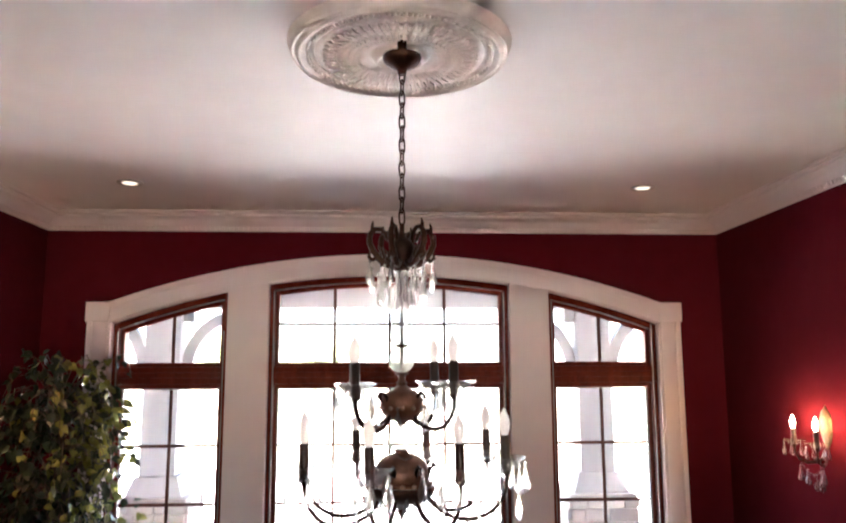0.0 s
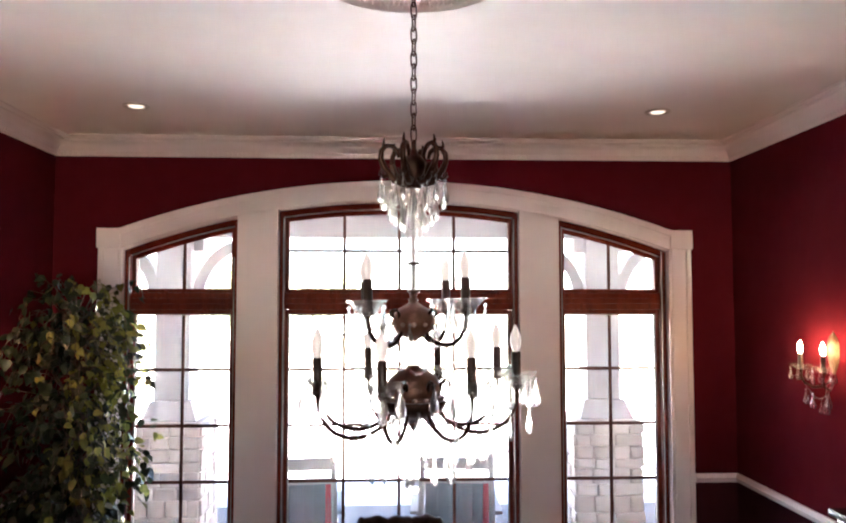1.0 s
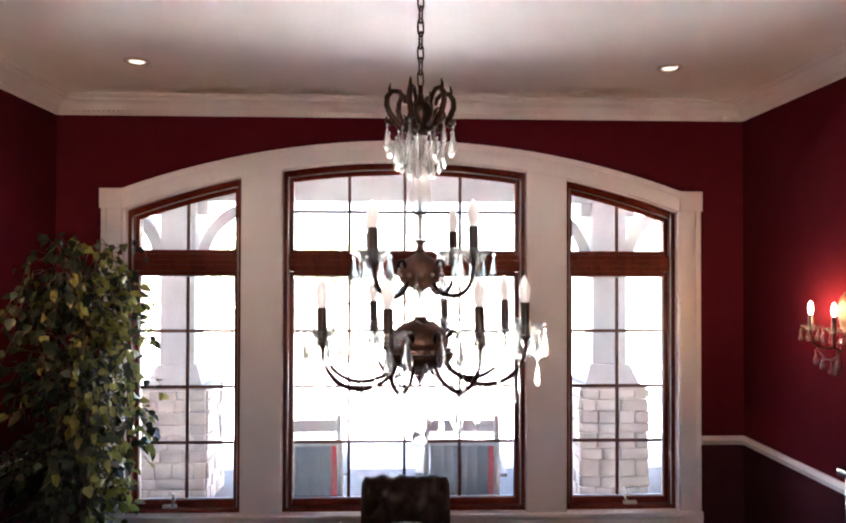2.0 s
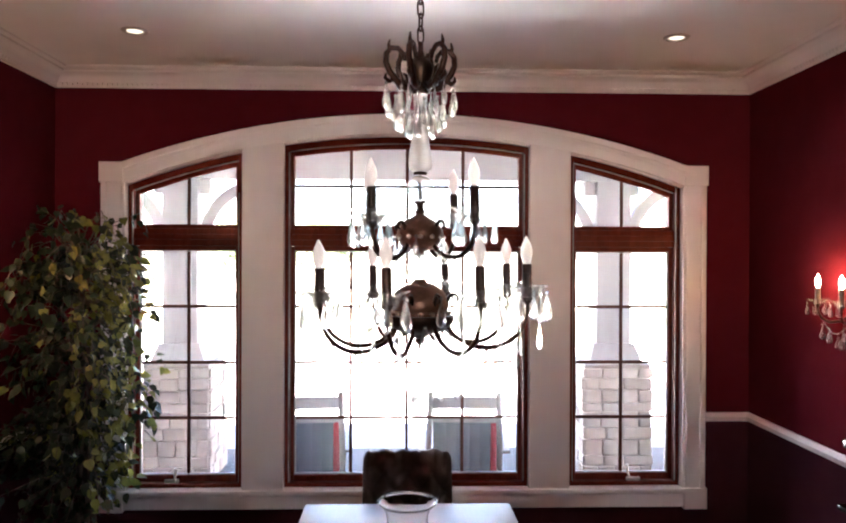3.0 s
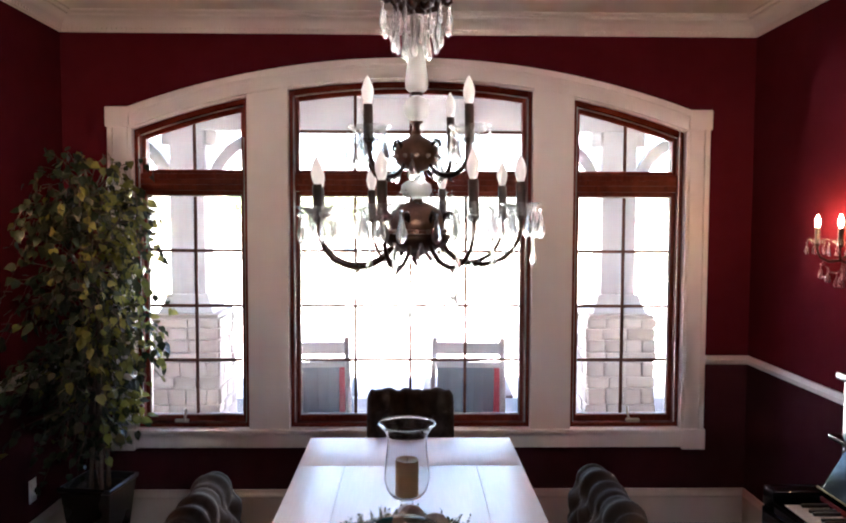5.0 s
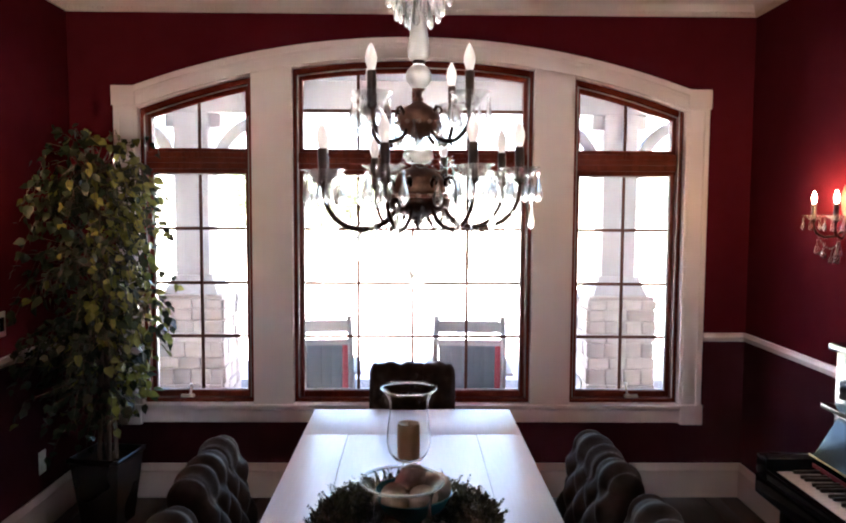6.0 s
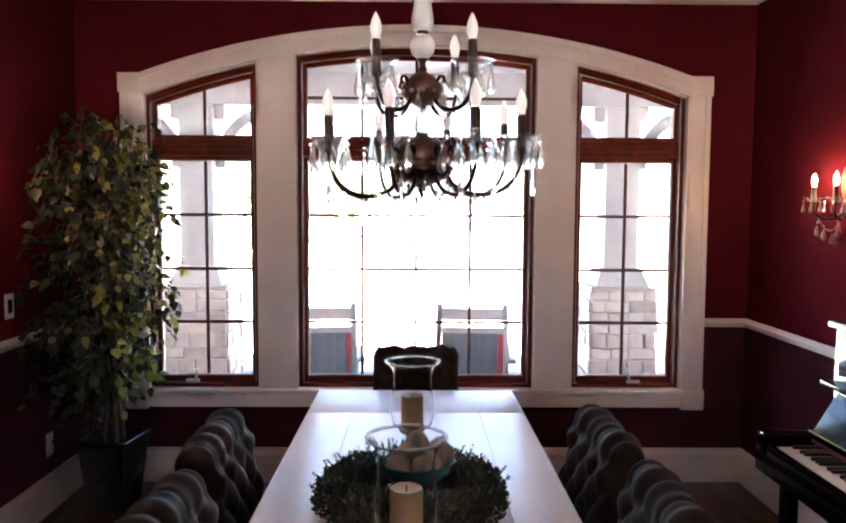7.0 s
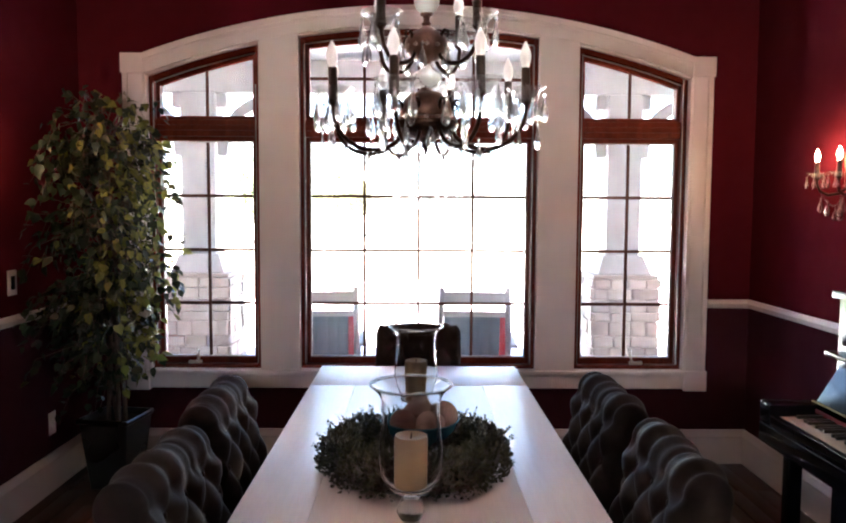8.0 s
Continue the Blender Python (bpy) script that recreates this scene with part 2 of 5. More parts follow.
CROWN = [(0, 0), (0.012, 0), (0.016, 0.010), (0.016, 0.024), (0.024, 0.030), (0.034, 0.046), (0.054, 0.062), (0.076, 0.070), (0.080, 0.076), (0.080, 0.084), (0.100, 0.090), (0.104, 0.0985), (0, 0.0985)]
setting("crown_moulding", sweep(bmesh.new(), CROWN, room_path(H - 0.099), True), TRIM, "cream painted stepped crown moulding under the ceiling", "crown moulding", 30)


def dentil_course(name, x0, y0, x1, y1, nx, ny, z):
    """Small rounded blocks in a row under the crown, in low relief."""
    bm = bmesh.new()
    n = int(math.hypot(x1 - x0, y1 - y0) / 0.026)
    for i in range(n):
        u = (i + 0.5) / n
        cx, cy = x0 + (x1 - x0) * u, y0 + (y1 - y0) * u
        rows = []
        for o, dz, w in ((0.0, 0.0, 0.007), (0.006, 0.002, 0.0065), (0.0115, 0.016, 0.0065), (0.006, 0.018, 0.007)):
            rows.append([bm.verts.new((cx + nx * (0.0165 + o) + ny * s * w, cy + ny * (0.0165 + o) + nx * s * w, z + dz)) for s in (-1, 1)])
        for a, b in zip(rows, rows[1:]):
            bm.faces.new((a[0], a[1], b[1], b[0]))
        for s in (0, 1):
            bm.faces.new([r[s] for r in rows])
    bmesh.ops.recalc_face_normals(bm, faces=bm.faces)
    return setting(name, bm, TRIM, "row of small carved blocks along the crown moulding", "dentil course")


dentil_course("dentil_course", XR, -0.03, XR, -3.4, -1, 0, H - 0.093)
dentil_course("dentil_course", XL, -0.03, XL, -3.4, 1, 0, H - 0.093)
dentil_course("dentil_course", XL + 0.03, 0, XR - 0.03, 0, 0, -1, H - 0.093)
# Trim paint with the shade behind the chairs mixed into its colour.
SHADED_BASETRIM = material("shaded_baseboard_paint", (0.58, 0.505, 0.47), 0.42, colour2=(0.53, 0.455, 0.42), scale=6, bump=0.015, bump_scale=110, rough_var=0.06)
BASE = [(0, 0), (0.018, 0), (0.018, 0.150), (0.022, 0.156), (0.020, 0.170), (0.012, 0.182), (0.010, 0.196), (0, 0.198)]
setting("baseboard", sweep(bmesh.new(), BASE, room_path(0), True), SHADED_BASETRIM, "tall cream baseboard along the walls, darkened for shade", "baseboard", 30)
RAIL = [(0, 0), (0.008, 0.002), (0.011, 0.012), (0.018, 0.020), (0.021, 0.028), (0.017, 0.036), (0.012, 0.041), (0.010, 0.048), (0, 0.050)]
path_w = [(XL, YB, 0.897, 1, 1), (XL, 0, 0.897, 1, -1), (-1.64, 0, 0.897, 0, -1)]
path_e = [(1.64, 0, 0.897, 0, -1), (XR, 0, 0.897, -1, -1), (XR, YB, 0.897, -1, 1)]
for p in (path_w, path_e):
    setting("chair_rail", sweep(bmesh.new(), RAIL, p), TRIM, "white painted chair rail on the red wall", "chair rail", 30)

for n, x0, x1, y0, y1, z1 in (("north", -1.64, 1.64, -0.004, 0.001, 0.43), ("north", XL + 0.004, -1.64, -0.004, 0.001, 0.91), ("north", 1.64, XR - 0.004, -0.004, 0.001, 0.91),
                              ("west", XL - 0.001, XL + 0.004, YB, 0.001, 0.91), ("east", XR - 0.004, XR + 0.001, YB, 0.001, 0.91)):
    setting("lower_wall_" + n, boxed(x0, x1, y0, y1, 0.0, z1), LOWRED, "darker burgundy painted wall below the chair rail", "lower wall")

# ---- the arched window: casing, posts, three units ----
window_casing = thing("window_casing", "white painted arched casing around the triple window", "window casing", kind="structure")
for s in (-1, 1):
    a, b = sorted((s * 1.522, s * 1.628))
    part("side_casing", boxed(a, b, -0.024, 0.0, 0.537, 2.19, 0.004), TRIM, window_casing)
    a, b = sorted((s * 1.600, s * 1.628))
    part("back_band", boxed(a, b, -0.034, -0.022, 0.537, 2.19, 0.003), TRIM, window_casing)
    a, b = sorted((s * 1.512, s * 1.638))
    part("corner_block", boxed(a, b, -0.036, 0.0, 2.188, 2.295, 0.004), TRIM, window_casing)
    part("corner_block", boxed(a, b, -0.036, 0.0, 0.425, 0.54, 0.004), TRIM, window_casing)
part("sill_casing", boxed(-1.513, 1.513, -0.026, 0.0, 0.437, 0.515, 0.004), TRIM, window_casing)
part("sill_board", boxed(-1.513, 1.513, -0.040, 0.10, 0.513, 0.539, 0.006), TRIM, window_casing)


def arc_band(y0, y1, g0, g1, x1=1.514, steps=48):
    bm = bmesh.new()
    rows = []
    for i in range(steps + 1):
        x = -x1 + 2 * x1 * i / steps
        a, b = head(x, g0), head(x, g1)
        rows.append([bm.verts.new(c) for c in ((x, y0, a), (x, y1, a), (x, y1, b), (x, y0, b))])
    for p, q in zip(rows, rows[1:]):
        for i in range(4):
            bm.faces.new((p[i], q[i], q[(i + 1) % 4], p[(i + 1) % 4]))
    bm.faces.new(rows[0])
    bm.faces.new(list(reversed(rows[-1])))
    bmesh.ops.recalc_face_normals(bm, faces=bm.faces)
    return bm


part("arched_casing", arc_band(-0.026, 0.0, -0.002, 0.096), TRIM, window_casing)
part("arched_back_band", arc_band(-0.038, -0.024, 0.070, 0.102), TRIM, window_casing)
part("arched_bead", arc_band(-0.032, -0.024, 0.050, 0.060), TRIM, window_casing)
part("arched_reveal", arc_band(0.0, 0.075, -0.010, 0.002), TRIM, window_casing)
for s in (-1, 1):
    a, b = sorted((s * 0.666, s * 0.886))
    part("mullion_post", under_arc(bmesh.new(), a, b, -0.020, WALL, SILL, None, -0.002), TRIM, window_casing, "wide flat white post between the windows")
    a, b = sorted((s * 1.505, s * 1.522))
    part("side_reveal", boxed(a, b, -0.02, 0.075, SILL, head(1.52), 0.002), TRIM, window_casing)


def window_unit(name, x0, x1, cols, label):
    """A wooden window: outer frame, transom, arched upper sash, casement below, muntins and panes."""
    w = thing(name, label, "window", kind="structure")
    y0, y1 = 0.03, 0.16
    f = 0.026
    drop = 0.012
    part("window_frame", under_arc(bmesh.new(), x0, x0 + f, y0, y1, SILL, None, -drop, 2), WOOD, w)
    part("window_frame", under_arc(bmesh.new(), x1 - f, x1, y0, y1, SILL, None, -drop, 2), WOOD, w)
    part("window_frame", boxed(x0 + f, x1 - f, y0, y1, SILL, SILL + 0.022, 0.002), WOOD, w)
    head_bm = bmesh.new()
    arc_piece(head_bm, x0 + f, x1 - f, y0, 0.105, -drop - 0.028, -drop)
    part("window_head", head_bm, MATTEWOOD, w)
    # Pale added strips paint the light caught along the frame's stepped edges.
    part("edge_highlight_strip", arc_piece(bmesh.new(), x0 + f, x1 - f, 0.060, 0.0695, -0.0455, -0.0405), SPACER, w)
    for u in (x0 + f - 0.004, x1 - f - 0.001):
        part("edge_highlight_strip", boxed(u, u + 0.005, 0.024, 0.0295, SILL + 0.03, head(x0) - 0.05), SPACER, w)
    part("transom_bar", boxed(x0 + f, x1 - f, 0.045, 0.115, 1.852, 1.946, 0.005), WOOD, w)
    part("transom_bead", boxed(x0 + f, x1 - f, 0.036, 0.050, 1.885, 1.915, 0.004), WOOD, w)
    s0, s1, g = x0 + f + 0.002, x1 - f - 0.002, 0.020
    # upper sash
    part("sash_stile", under_arc(bmesh.new(), s0, s0 + g, 0.07, 0.125, 1.946, None, -0.042, 2), WOOD, w)
    part("sash_stile", under_arc(bmesh.new(), s1 - g, s1, 0.07, 0.125, 1.946, None, -0.042, 2), WOOD, w)
    part("sash_rail", boxed(s0 + g, s1 - g, 0.07, 0.125, 1.946, 1.968, 0.002), WOOD, w)
    part("sash_rail", arc_piece(bmesh.new(), s0 + g, s1 - g, 0.07, 0.102, -0.068, -0.046), MATTEWOOD, w)
    # casement
    part("sash_stile", boxed(s0, s0 + g, 0.065, 0.125, 0.562, 1.850, 0.003), WOOD, w)
    part("sash_stile", boxed(s1 - g, s1, 0.065, 0.125, 0.562, 1.850, 0.003), WOOD, w)
    part("sash_rail", boxed(s0 + g, s1 - g, 0.065, 0.112, 1.828, 1.8535, 0.001), WOOD, w)
    part("sash_rail", boxed(s0 + g, s1 - g, 0.065, 0.125, 0.562, 0.596, 0.003), WOOD, w)
    a, b = s0 + g, s1 - g
    for u, v in ((a, a + 0.007), (b - 0.007, b)):
        part("glazing_bead", boxed(u, v, 0.078, 0.092, 0.596, 1.828), SPACER, w)
    part("glazing_bead", boxed(a + 0.007, b - 0.007, 0.078, 0.092, 0.596, 0.603), SPACER, w)
    part("glazing_bead", boxed(a + 0.007, b - 0.007, 0.078, 0.092, 1.821, 1.828), SPACER, w)
    xs = [a + (b - a) * i / cols for i in range(cols + 1)]
    zs = [0.596, 0.906, 1.212, 1.520, 1.828]
    m = 0.0085
    for x in xs[1:-1]:
        part("muntin", boxed(x - m, x + m, 0.083, 0.0935, 0.600, 1.824, 0.002), MUNTIN, w)
        part("muntin", boxed(x - m, x + m, 0.083, 0.0935, 1.966, head(x, -0.062), 0.002), MUNTIN, w)
    for z in zs[1:-1]:
        part("muntin", boxed(a, b, 0.084, 0.0932, z - m, z + m, 0.002), MUNTIN, w)
    uz = [1.968]
    if cols > 2:
        part("muntin", boxed(a, b, 0.084, 0.0932, 2.182 - m, 2.182 + m, 0.002), MUNTIN, w)
        uz.append(2.182)
    for c in range(cols):
        for z0, z1 in zip(zs, zs[1:]):
            o = part("pane", boxed(xs[c], xs[c + 1], 0.094, 0.098, z0, z1), PANE, w)
            o.visible_shadow = False
        for k, z0 in enumerate(uz):
            if k + 1 < len(uz):
                o = part("pane", boxed(xs[c], xs[c + 1], 0.094, 0.098, z0, uz[k + 1]), PANE, w)
            else:
                o = part("pane", under_arc(bmesh.new(), xs[c], xs[c + 1], 0.094, 0.098, z0, None, -0.062, 6), PANE, w)
            o.visible_shadow = False
    return w


def arc_piece(bm, x0, x1, y0, y1, g0, g1, steps=14):
    rows = []
    for i in range(steps + 1):
        x = x0 + (x1 - x0) * i / steps
        rows.append([bm.verts.new(c) for c in ((x, y0, head(x, g0)), (x, y1, head(x, g0)), (x, y1, head(x, g1)), (x, y0, head(x, g1)))])
    for p, q in zip(rows, rows[1:]):
        for i in range(4):
            bm.faces.new((p[i], q[i], q[(i + 1) % 4], p[(i + 1) % 4]))
    bm.faces.new(rows[0])
    bm.faces.new(list(reversed(rows[-1])))
    bmesh.ops.recalc_face_normals(bm, faces=bm.faces)
    return bm


window_1 = window_unit("window_1", -1.505, -0.887, 2, "narrow red-brown wooden casement window with arched transom light")
window_2 = window_unit("window_2", -0.665, 0.665, 4, "broad red-brown wooden picture window with arched top")
window_3 = window_unit("window_3", 0.887, 1.505, 2, "narrow red-brown wooden casement window beside the corner")

# ---- the porch and the land outside ----
# Slab added out of view to cut the sky light entering from behind.
setting("eaves", boxed(-9, 9, -9.6, YB - WALL - 0.005, 2.45, 2.6), PORCHGREY, "unseen grey eaves added to block sky light at the back opening", "eaves")
for x0, x1 in ((-9, XL - WALL - 0.002), (XR + WALL + 0.002, 9)):
    setting("house_wall", boxed(x0, x1, 0, WALL, -0.44, 2.95), CONCRETE, "plain pale outer wall of the house", "house wall")
bm = bmesh.new()
bmesh.ops.create_grid(bm, x_segments=60, y_segments=60, size=900)
for v in bm.verts:
    d = v.co.length
    v.co.z = -0.45 + (0.6 * noise.noise(v.co * 0.02) if d > 40 else 0)
setting("ground", bm, GROUND, "sunlit dry lawn reaching to the horizon", "ground")
setting("driveway", boxed(-40, 40, 4.2, 15, -0.448, -0.40, 0.01), PAVING, "sunlit pale concrete driveway beyond the porch", "driveway")
setting("porch_floor", boxed(-9, 9, WALL, 3.3, -0.44, -0.10, 0.01), DECK, "porch floor darkened to stand for the roof's shade", "porch floor")
setting("porch_roof", boxed(-9, 9, WALL + 0.005, 3.0, 2.74, 2.86), PORCHGREY, "grey boarded porch ceiling", "porch roof")
# Added walls out of view; they keep side light off the room's corners.
for x0, x1 in ((-4.4, -4.2), (4.2, 4.4)):
    setting("unseen_porch_screen", boxed(x0, x1, WALL + 0.006, 6.2, -0.44, 2.735), PORCHGREY, "unseen grey side wall added to narrow the light from outside", "porch wall")
setting("porch_beam", boxed(-9, 9, 2.36, 2.64, 2.46, 2.74, 0.01), PORCHGREY, "heavy grey timber beam along the porch", "beam")

# ---- materials of the things ----
BRONZE = material("aged_dark_bronze", (0.075, 0.034, 0.023), 0.36, 0.85, colour2=(0.032, 0.018, 0.014), scale=60, bump=0.15, bump_scale=180, rough_var=0.1)
BROWNMETAL = material("brown_patinated_metal", (0.21, 0.098, 0.066), 0.34, 0.5, colour2=(0.090, 0.038, 0.027), scale=45, bump=0.12, bump_scale=140, rough_var=0.1)


# Dish glass whitened by a veil that stands in for overexposed light.
PRESSED = pressed_glass("pressed_glass", 0.15)
MILKY = pressed_glass("milky_moulded_glass", 0.45)
# Bead studs in a lighter metal than the body.
STUDMETAL = material("pale_bead_metal", (0.34, 0.23, 0.19), 0.35, 0.5, colour2=(0.20, 0.125, 0.10), scale=60)
# The drops' white veil imitates window light caught in clear crystal.
CRYSTAL = pressed_glass("light_veiled_crystal", 0.32)
n, l = CRYSTAL.node_tree.nodes, CRYSTAL.node_tree.links
refr, blend = n.new("ShaderNodeBsdfGlass"), n.new("ShaderNodeMixShader")
refr.inputs["IOR"].default_value, refr.inputs["Roughness"].default_value = 1.45, 0.03
veiled = n["Material Output"].inputs[0].links[0].from_socket
blend.inputs[0].default_value = 0.4
l.new(veiled, blend.inputs[1])
l.new(refr.outputs[0], blend.inputs[2])
l.new(blend.outputs[0], n["Material Output"].inputs[0])
CLEAR = glass_material("clear_blown_glass", (0.88, 0.88, 0.87), 0.0, 1.14)
RIMGLASS = pressed_glass("rolled_rim_glass", 0.22)
THICKGLASS = glass_material("solid_clear_glass", (0.95, 0.96, 0.96), 0.0, 1.42)
SLEEVE = material("dark_candle_sleeve", (0.070, 0.028, 0.018), 0.3, colour2=(0.036, 0.016, 0.011), scale=40)
BULB = glow_material("warm_candle_bulb_dim", (1.0, 0.84, 0.72), CH_BULB, (0.85, 0.82, 0.80))
SCONCE_BULB = glow_material("warm_candle_bulb_lit", (1.0, 0.58, 0.28), SC_BULB)
DOWNLIGHT = glow_material("downlight_lens", (1.0, 0.85, 0.62), DOWN)
GILT = material("antique_gilt_metal", (0.17, 0.105, 0.05), 0.5, 0.6, colour2=(0.07, 0.042, 0.022), scale=70, bump=0.3, bump_scale=120)
PLASTER = material("plaster_medallion_paint", (0.88, 0.79, 0.755), 0.4, colour2=(0.80, 0.69, 0.65), scale=40, bump=0.1, bump_scale=160)
TABLETOP = material("whitewashed_table_board", (0.76, 0.66, 0.63), 0.38, colour2=(0.70, 0.60, 0.57), scale=18, stretch=(7, 0.7, 1), bump=0.05, bump_scale=60, island=0.05, rough_var=0.05)
VELVET = material("charcoal_velvet", (0.042, 0.0275, 0.0230), 0.65, colour2=(0.028, 0.018, 0.0150), scale=35, bump=0.2, bump_scale=400, spec=0.06, sheen=0.08)
VELVET.node_tree.nodes["Principled BSDF"].inputs["Sheen Tint"].default_value = (1.0, 0.82, 0.72, 1)
DARKWOOD = material("dark_chair_wood", (0.035, 0.020, 0.014), 0.4, scale=25, stretch=(5, 5, 0.8))
PIANO = material("black_piano_lacquer", (0.006, 0.006, 0.007), 0.13, colour2=(0.004, 0.004, 0.005), scale=8, rough_var=0.03, spec=0.09)
# Teal cast of the reflected light, put into the black lacquer's specular tint.
PIANO.node_tree.nodes["Principled BSDF"].inputs["Specular Tint"].default_value = (0.50, 0.85, 1.0, 1)
IVORY = material("white_piano_key", (0.74, 0.71, 0.66), 0.25, scale=30, island=0.03)
EBONY = material("black_piano_key", (0.012, 0.012, 0.012), 0.3, scale=30)
BRASS = material("brass", (0.55, 0.38, 0.14), 0.3, 0.9, scale=60)
FELT = material("red_felt", (0.20, 0.015, 0.02), 0.9, scale=90)
POT = material("black_glazed_planter", (0.010, 0.012, 0.013), 0.28, colour2=(0.006, 0.007, 0.008), scale=14, bump=0.08, rough_var=0.08)
SOIL = material("dark_potting_moss", (0.030, 0.024, 0.016), 0.95, scale=40, bump=0.6, bump_scale=80)
BARK = material("grey_brown_bark", (0.14, 0.105, 0.08), 0.8, colour2=(0.06, 0.045, 0.035), scale=30, stretch=(3, 3, 0.6), bump=0.5, bump_scale=60)
WAX = material("cream_candle_wax", (0.52, 0.32, 0.16), 0.5, colour2=(0.44, 0.25, 0.12), scale=12, bump=0.05)
WICK = material("burnt_wick", (0.02, 0.018, 0.016), 0.9)
TEAL = material("teal_glazed_bowl", (0.03, 0.16, 0.19), 0.2, colour2=(0.02, 0.10, 0.13), scale=20)
TWINE = material("beige_twine_ball", (0.44, 0.30, 0.22), 0.85, colour2=(0.27, 0.18, 0.13), scale=60, stretch=(1, 1, 5), bump=0.8, bump_scale=70)
PLATE = material("white_plastic_plate", (0.72, 0.71, 0.69), 0.35, scale=40)
STEEL = material("satin_window_hardware", (0.62, 0.57, 0.53), 0.35, 0.5, scale=50)
ROCKER = material("weathered_blue_black_paint", (0.12, 0.15, 0.18), 0.6, colour2=(0.065, 0.085, 0.105), scale=24, stretch=(4, 4, 0.8), bump=0.15)
PALEWOOD = material("pale_weathered_wood", (0.38, 0.36, 0.355), 0.7, scale=24, stretch=(0.8, 4, 4), bump=0.15)
CUSHION = material("red_cushion_cloth", (0.42, 0.030, 0.045), 0.85, colour2=(0.34, 0.02, 0.035), scale=50, bump=0.2)


def leaf_material(name, light, dark, island):
    m = material(name, light, 0.42, colour2=dark, scale=26, bump=0.1, bump_scale=120, island=island)
    n, l = m.node_tree.nodes, m.node_tree.links
    b = n["Principled BSDF"]
    t, mix = n.new("ShaderNodeBsdfTranslucent"), n.new("ShaderNodeMixShader")
    src = b.inputs["Base Color"].links[0].from_socket
    l.new(src, t.inputs[0])
    mix.inputs[0].default_value = 0.3
    l.new(b.outputs[0], mix.inputs[1])
    l.new(t.outputs[0], mix.inputs[2])
    l.new(mix.outputs[0], n["Material Output"].inputs[0])
    return m


# Ficus greens with window light and shade in the colour: dark unlit, bright lit.
LEAF = leaf_material("silk_leaf_shaded_green", (0.027, 0.042, 0.013), (0.010, 0.020, 0.008), 0.5)
LEAF_LIT_YELLOW = leaf_material("silk_leaf_lit_yellow_green", (0.26, 0.25, 0.052), (0.13, 0.145, 0.034), 0.4)
BOXWOOD = leaf_material("boxwood_leaf", (0.095, 0.080, 0.034), (0.030, 0.028, 0.013), 0.6)
FARLEAF = leaf_material("tree_leaf", (0.14, 0.16, 0.08), (0.09, 0.11, 0.05), 0.25)


# ---- outside: stone piers, posts, rocking chairs, trees ----
def stone_block(w, d, h, seed):
    rnd = random.Random(seed)
    bm = boxed(-w / 2, w / 2, -d / 2, d / 2, 0, h, 0.012)
    for v in bm.verts:
        v.co += Vector((rnd.uniform(-1, 1), rnd.uniform(-1, 1), rnd.uniform(-0.5, 0.5))) * 0.005
    return mesh_of("stone", bm, STONE, 50)


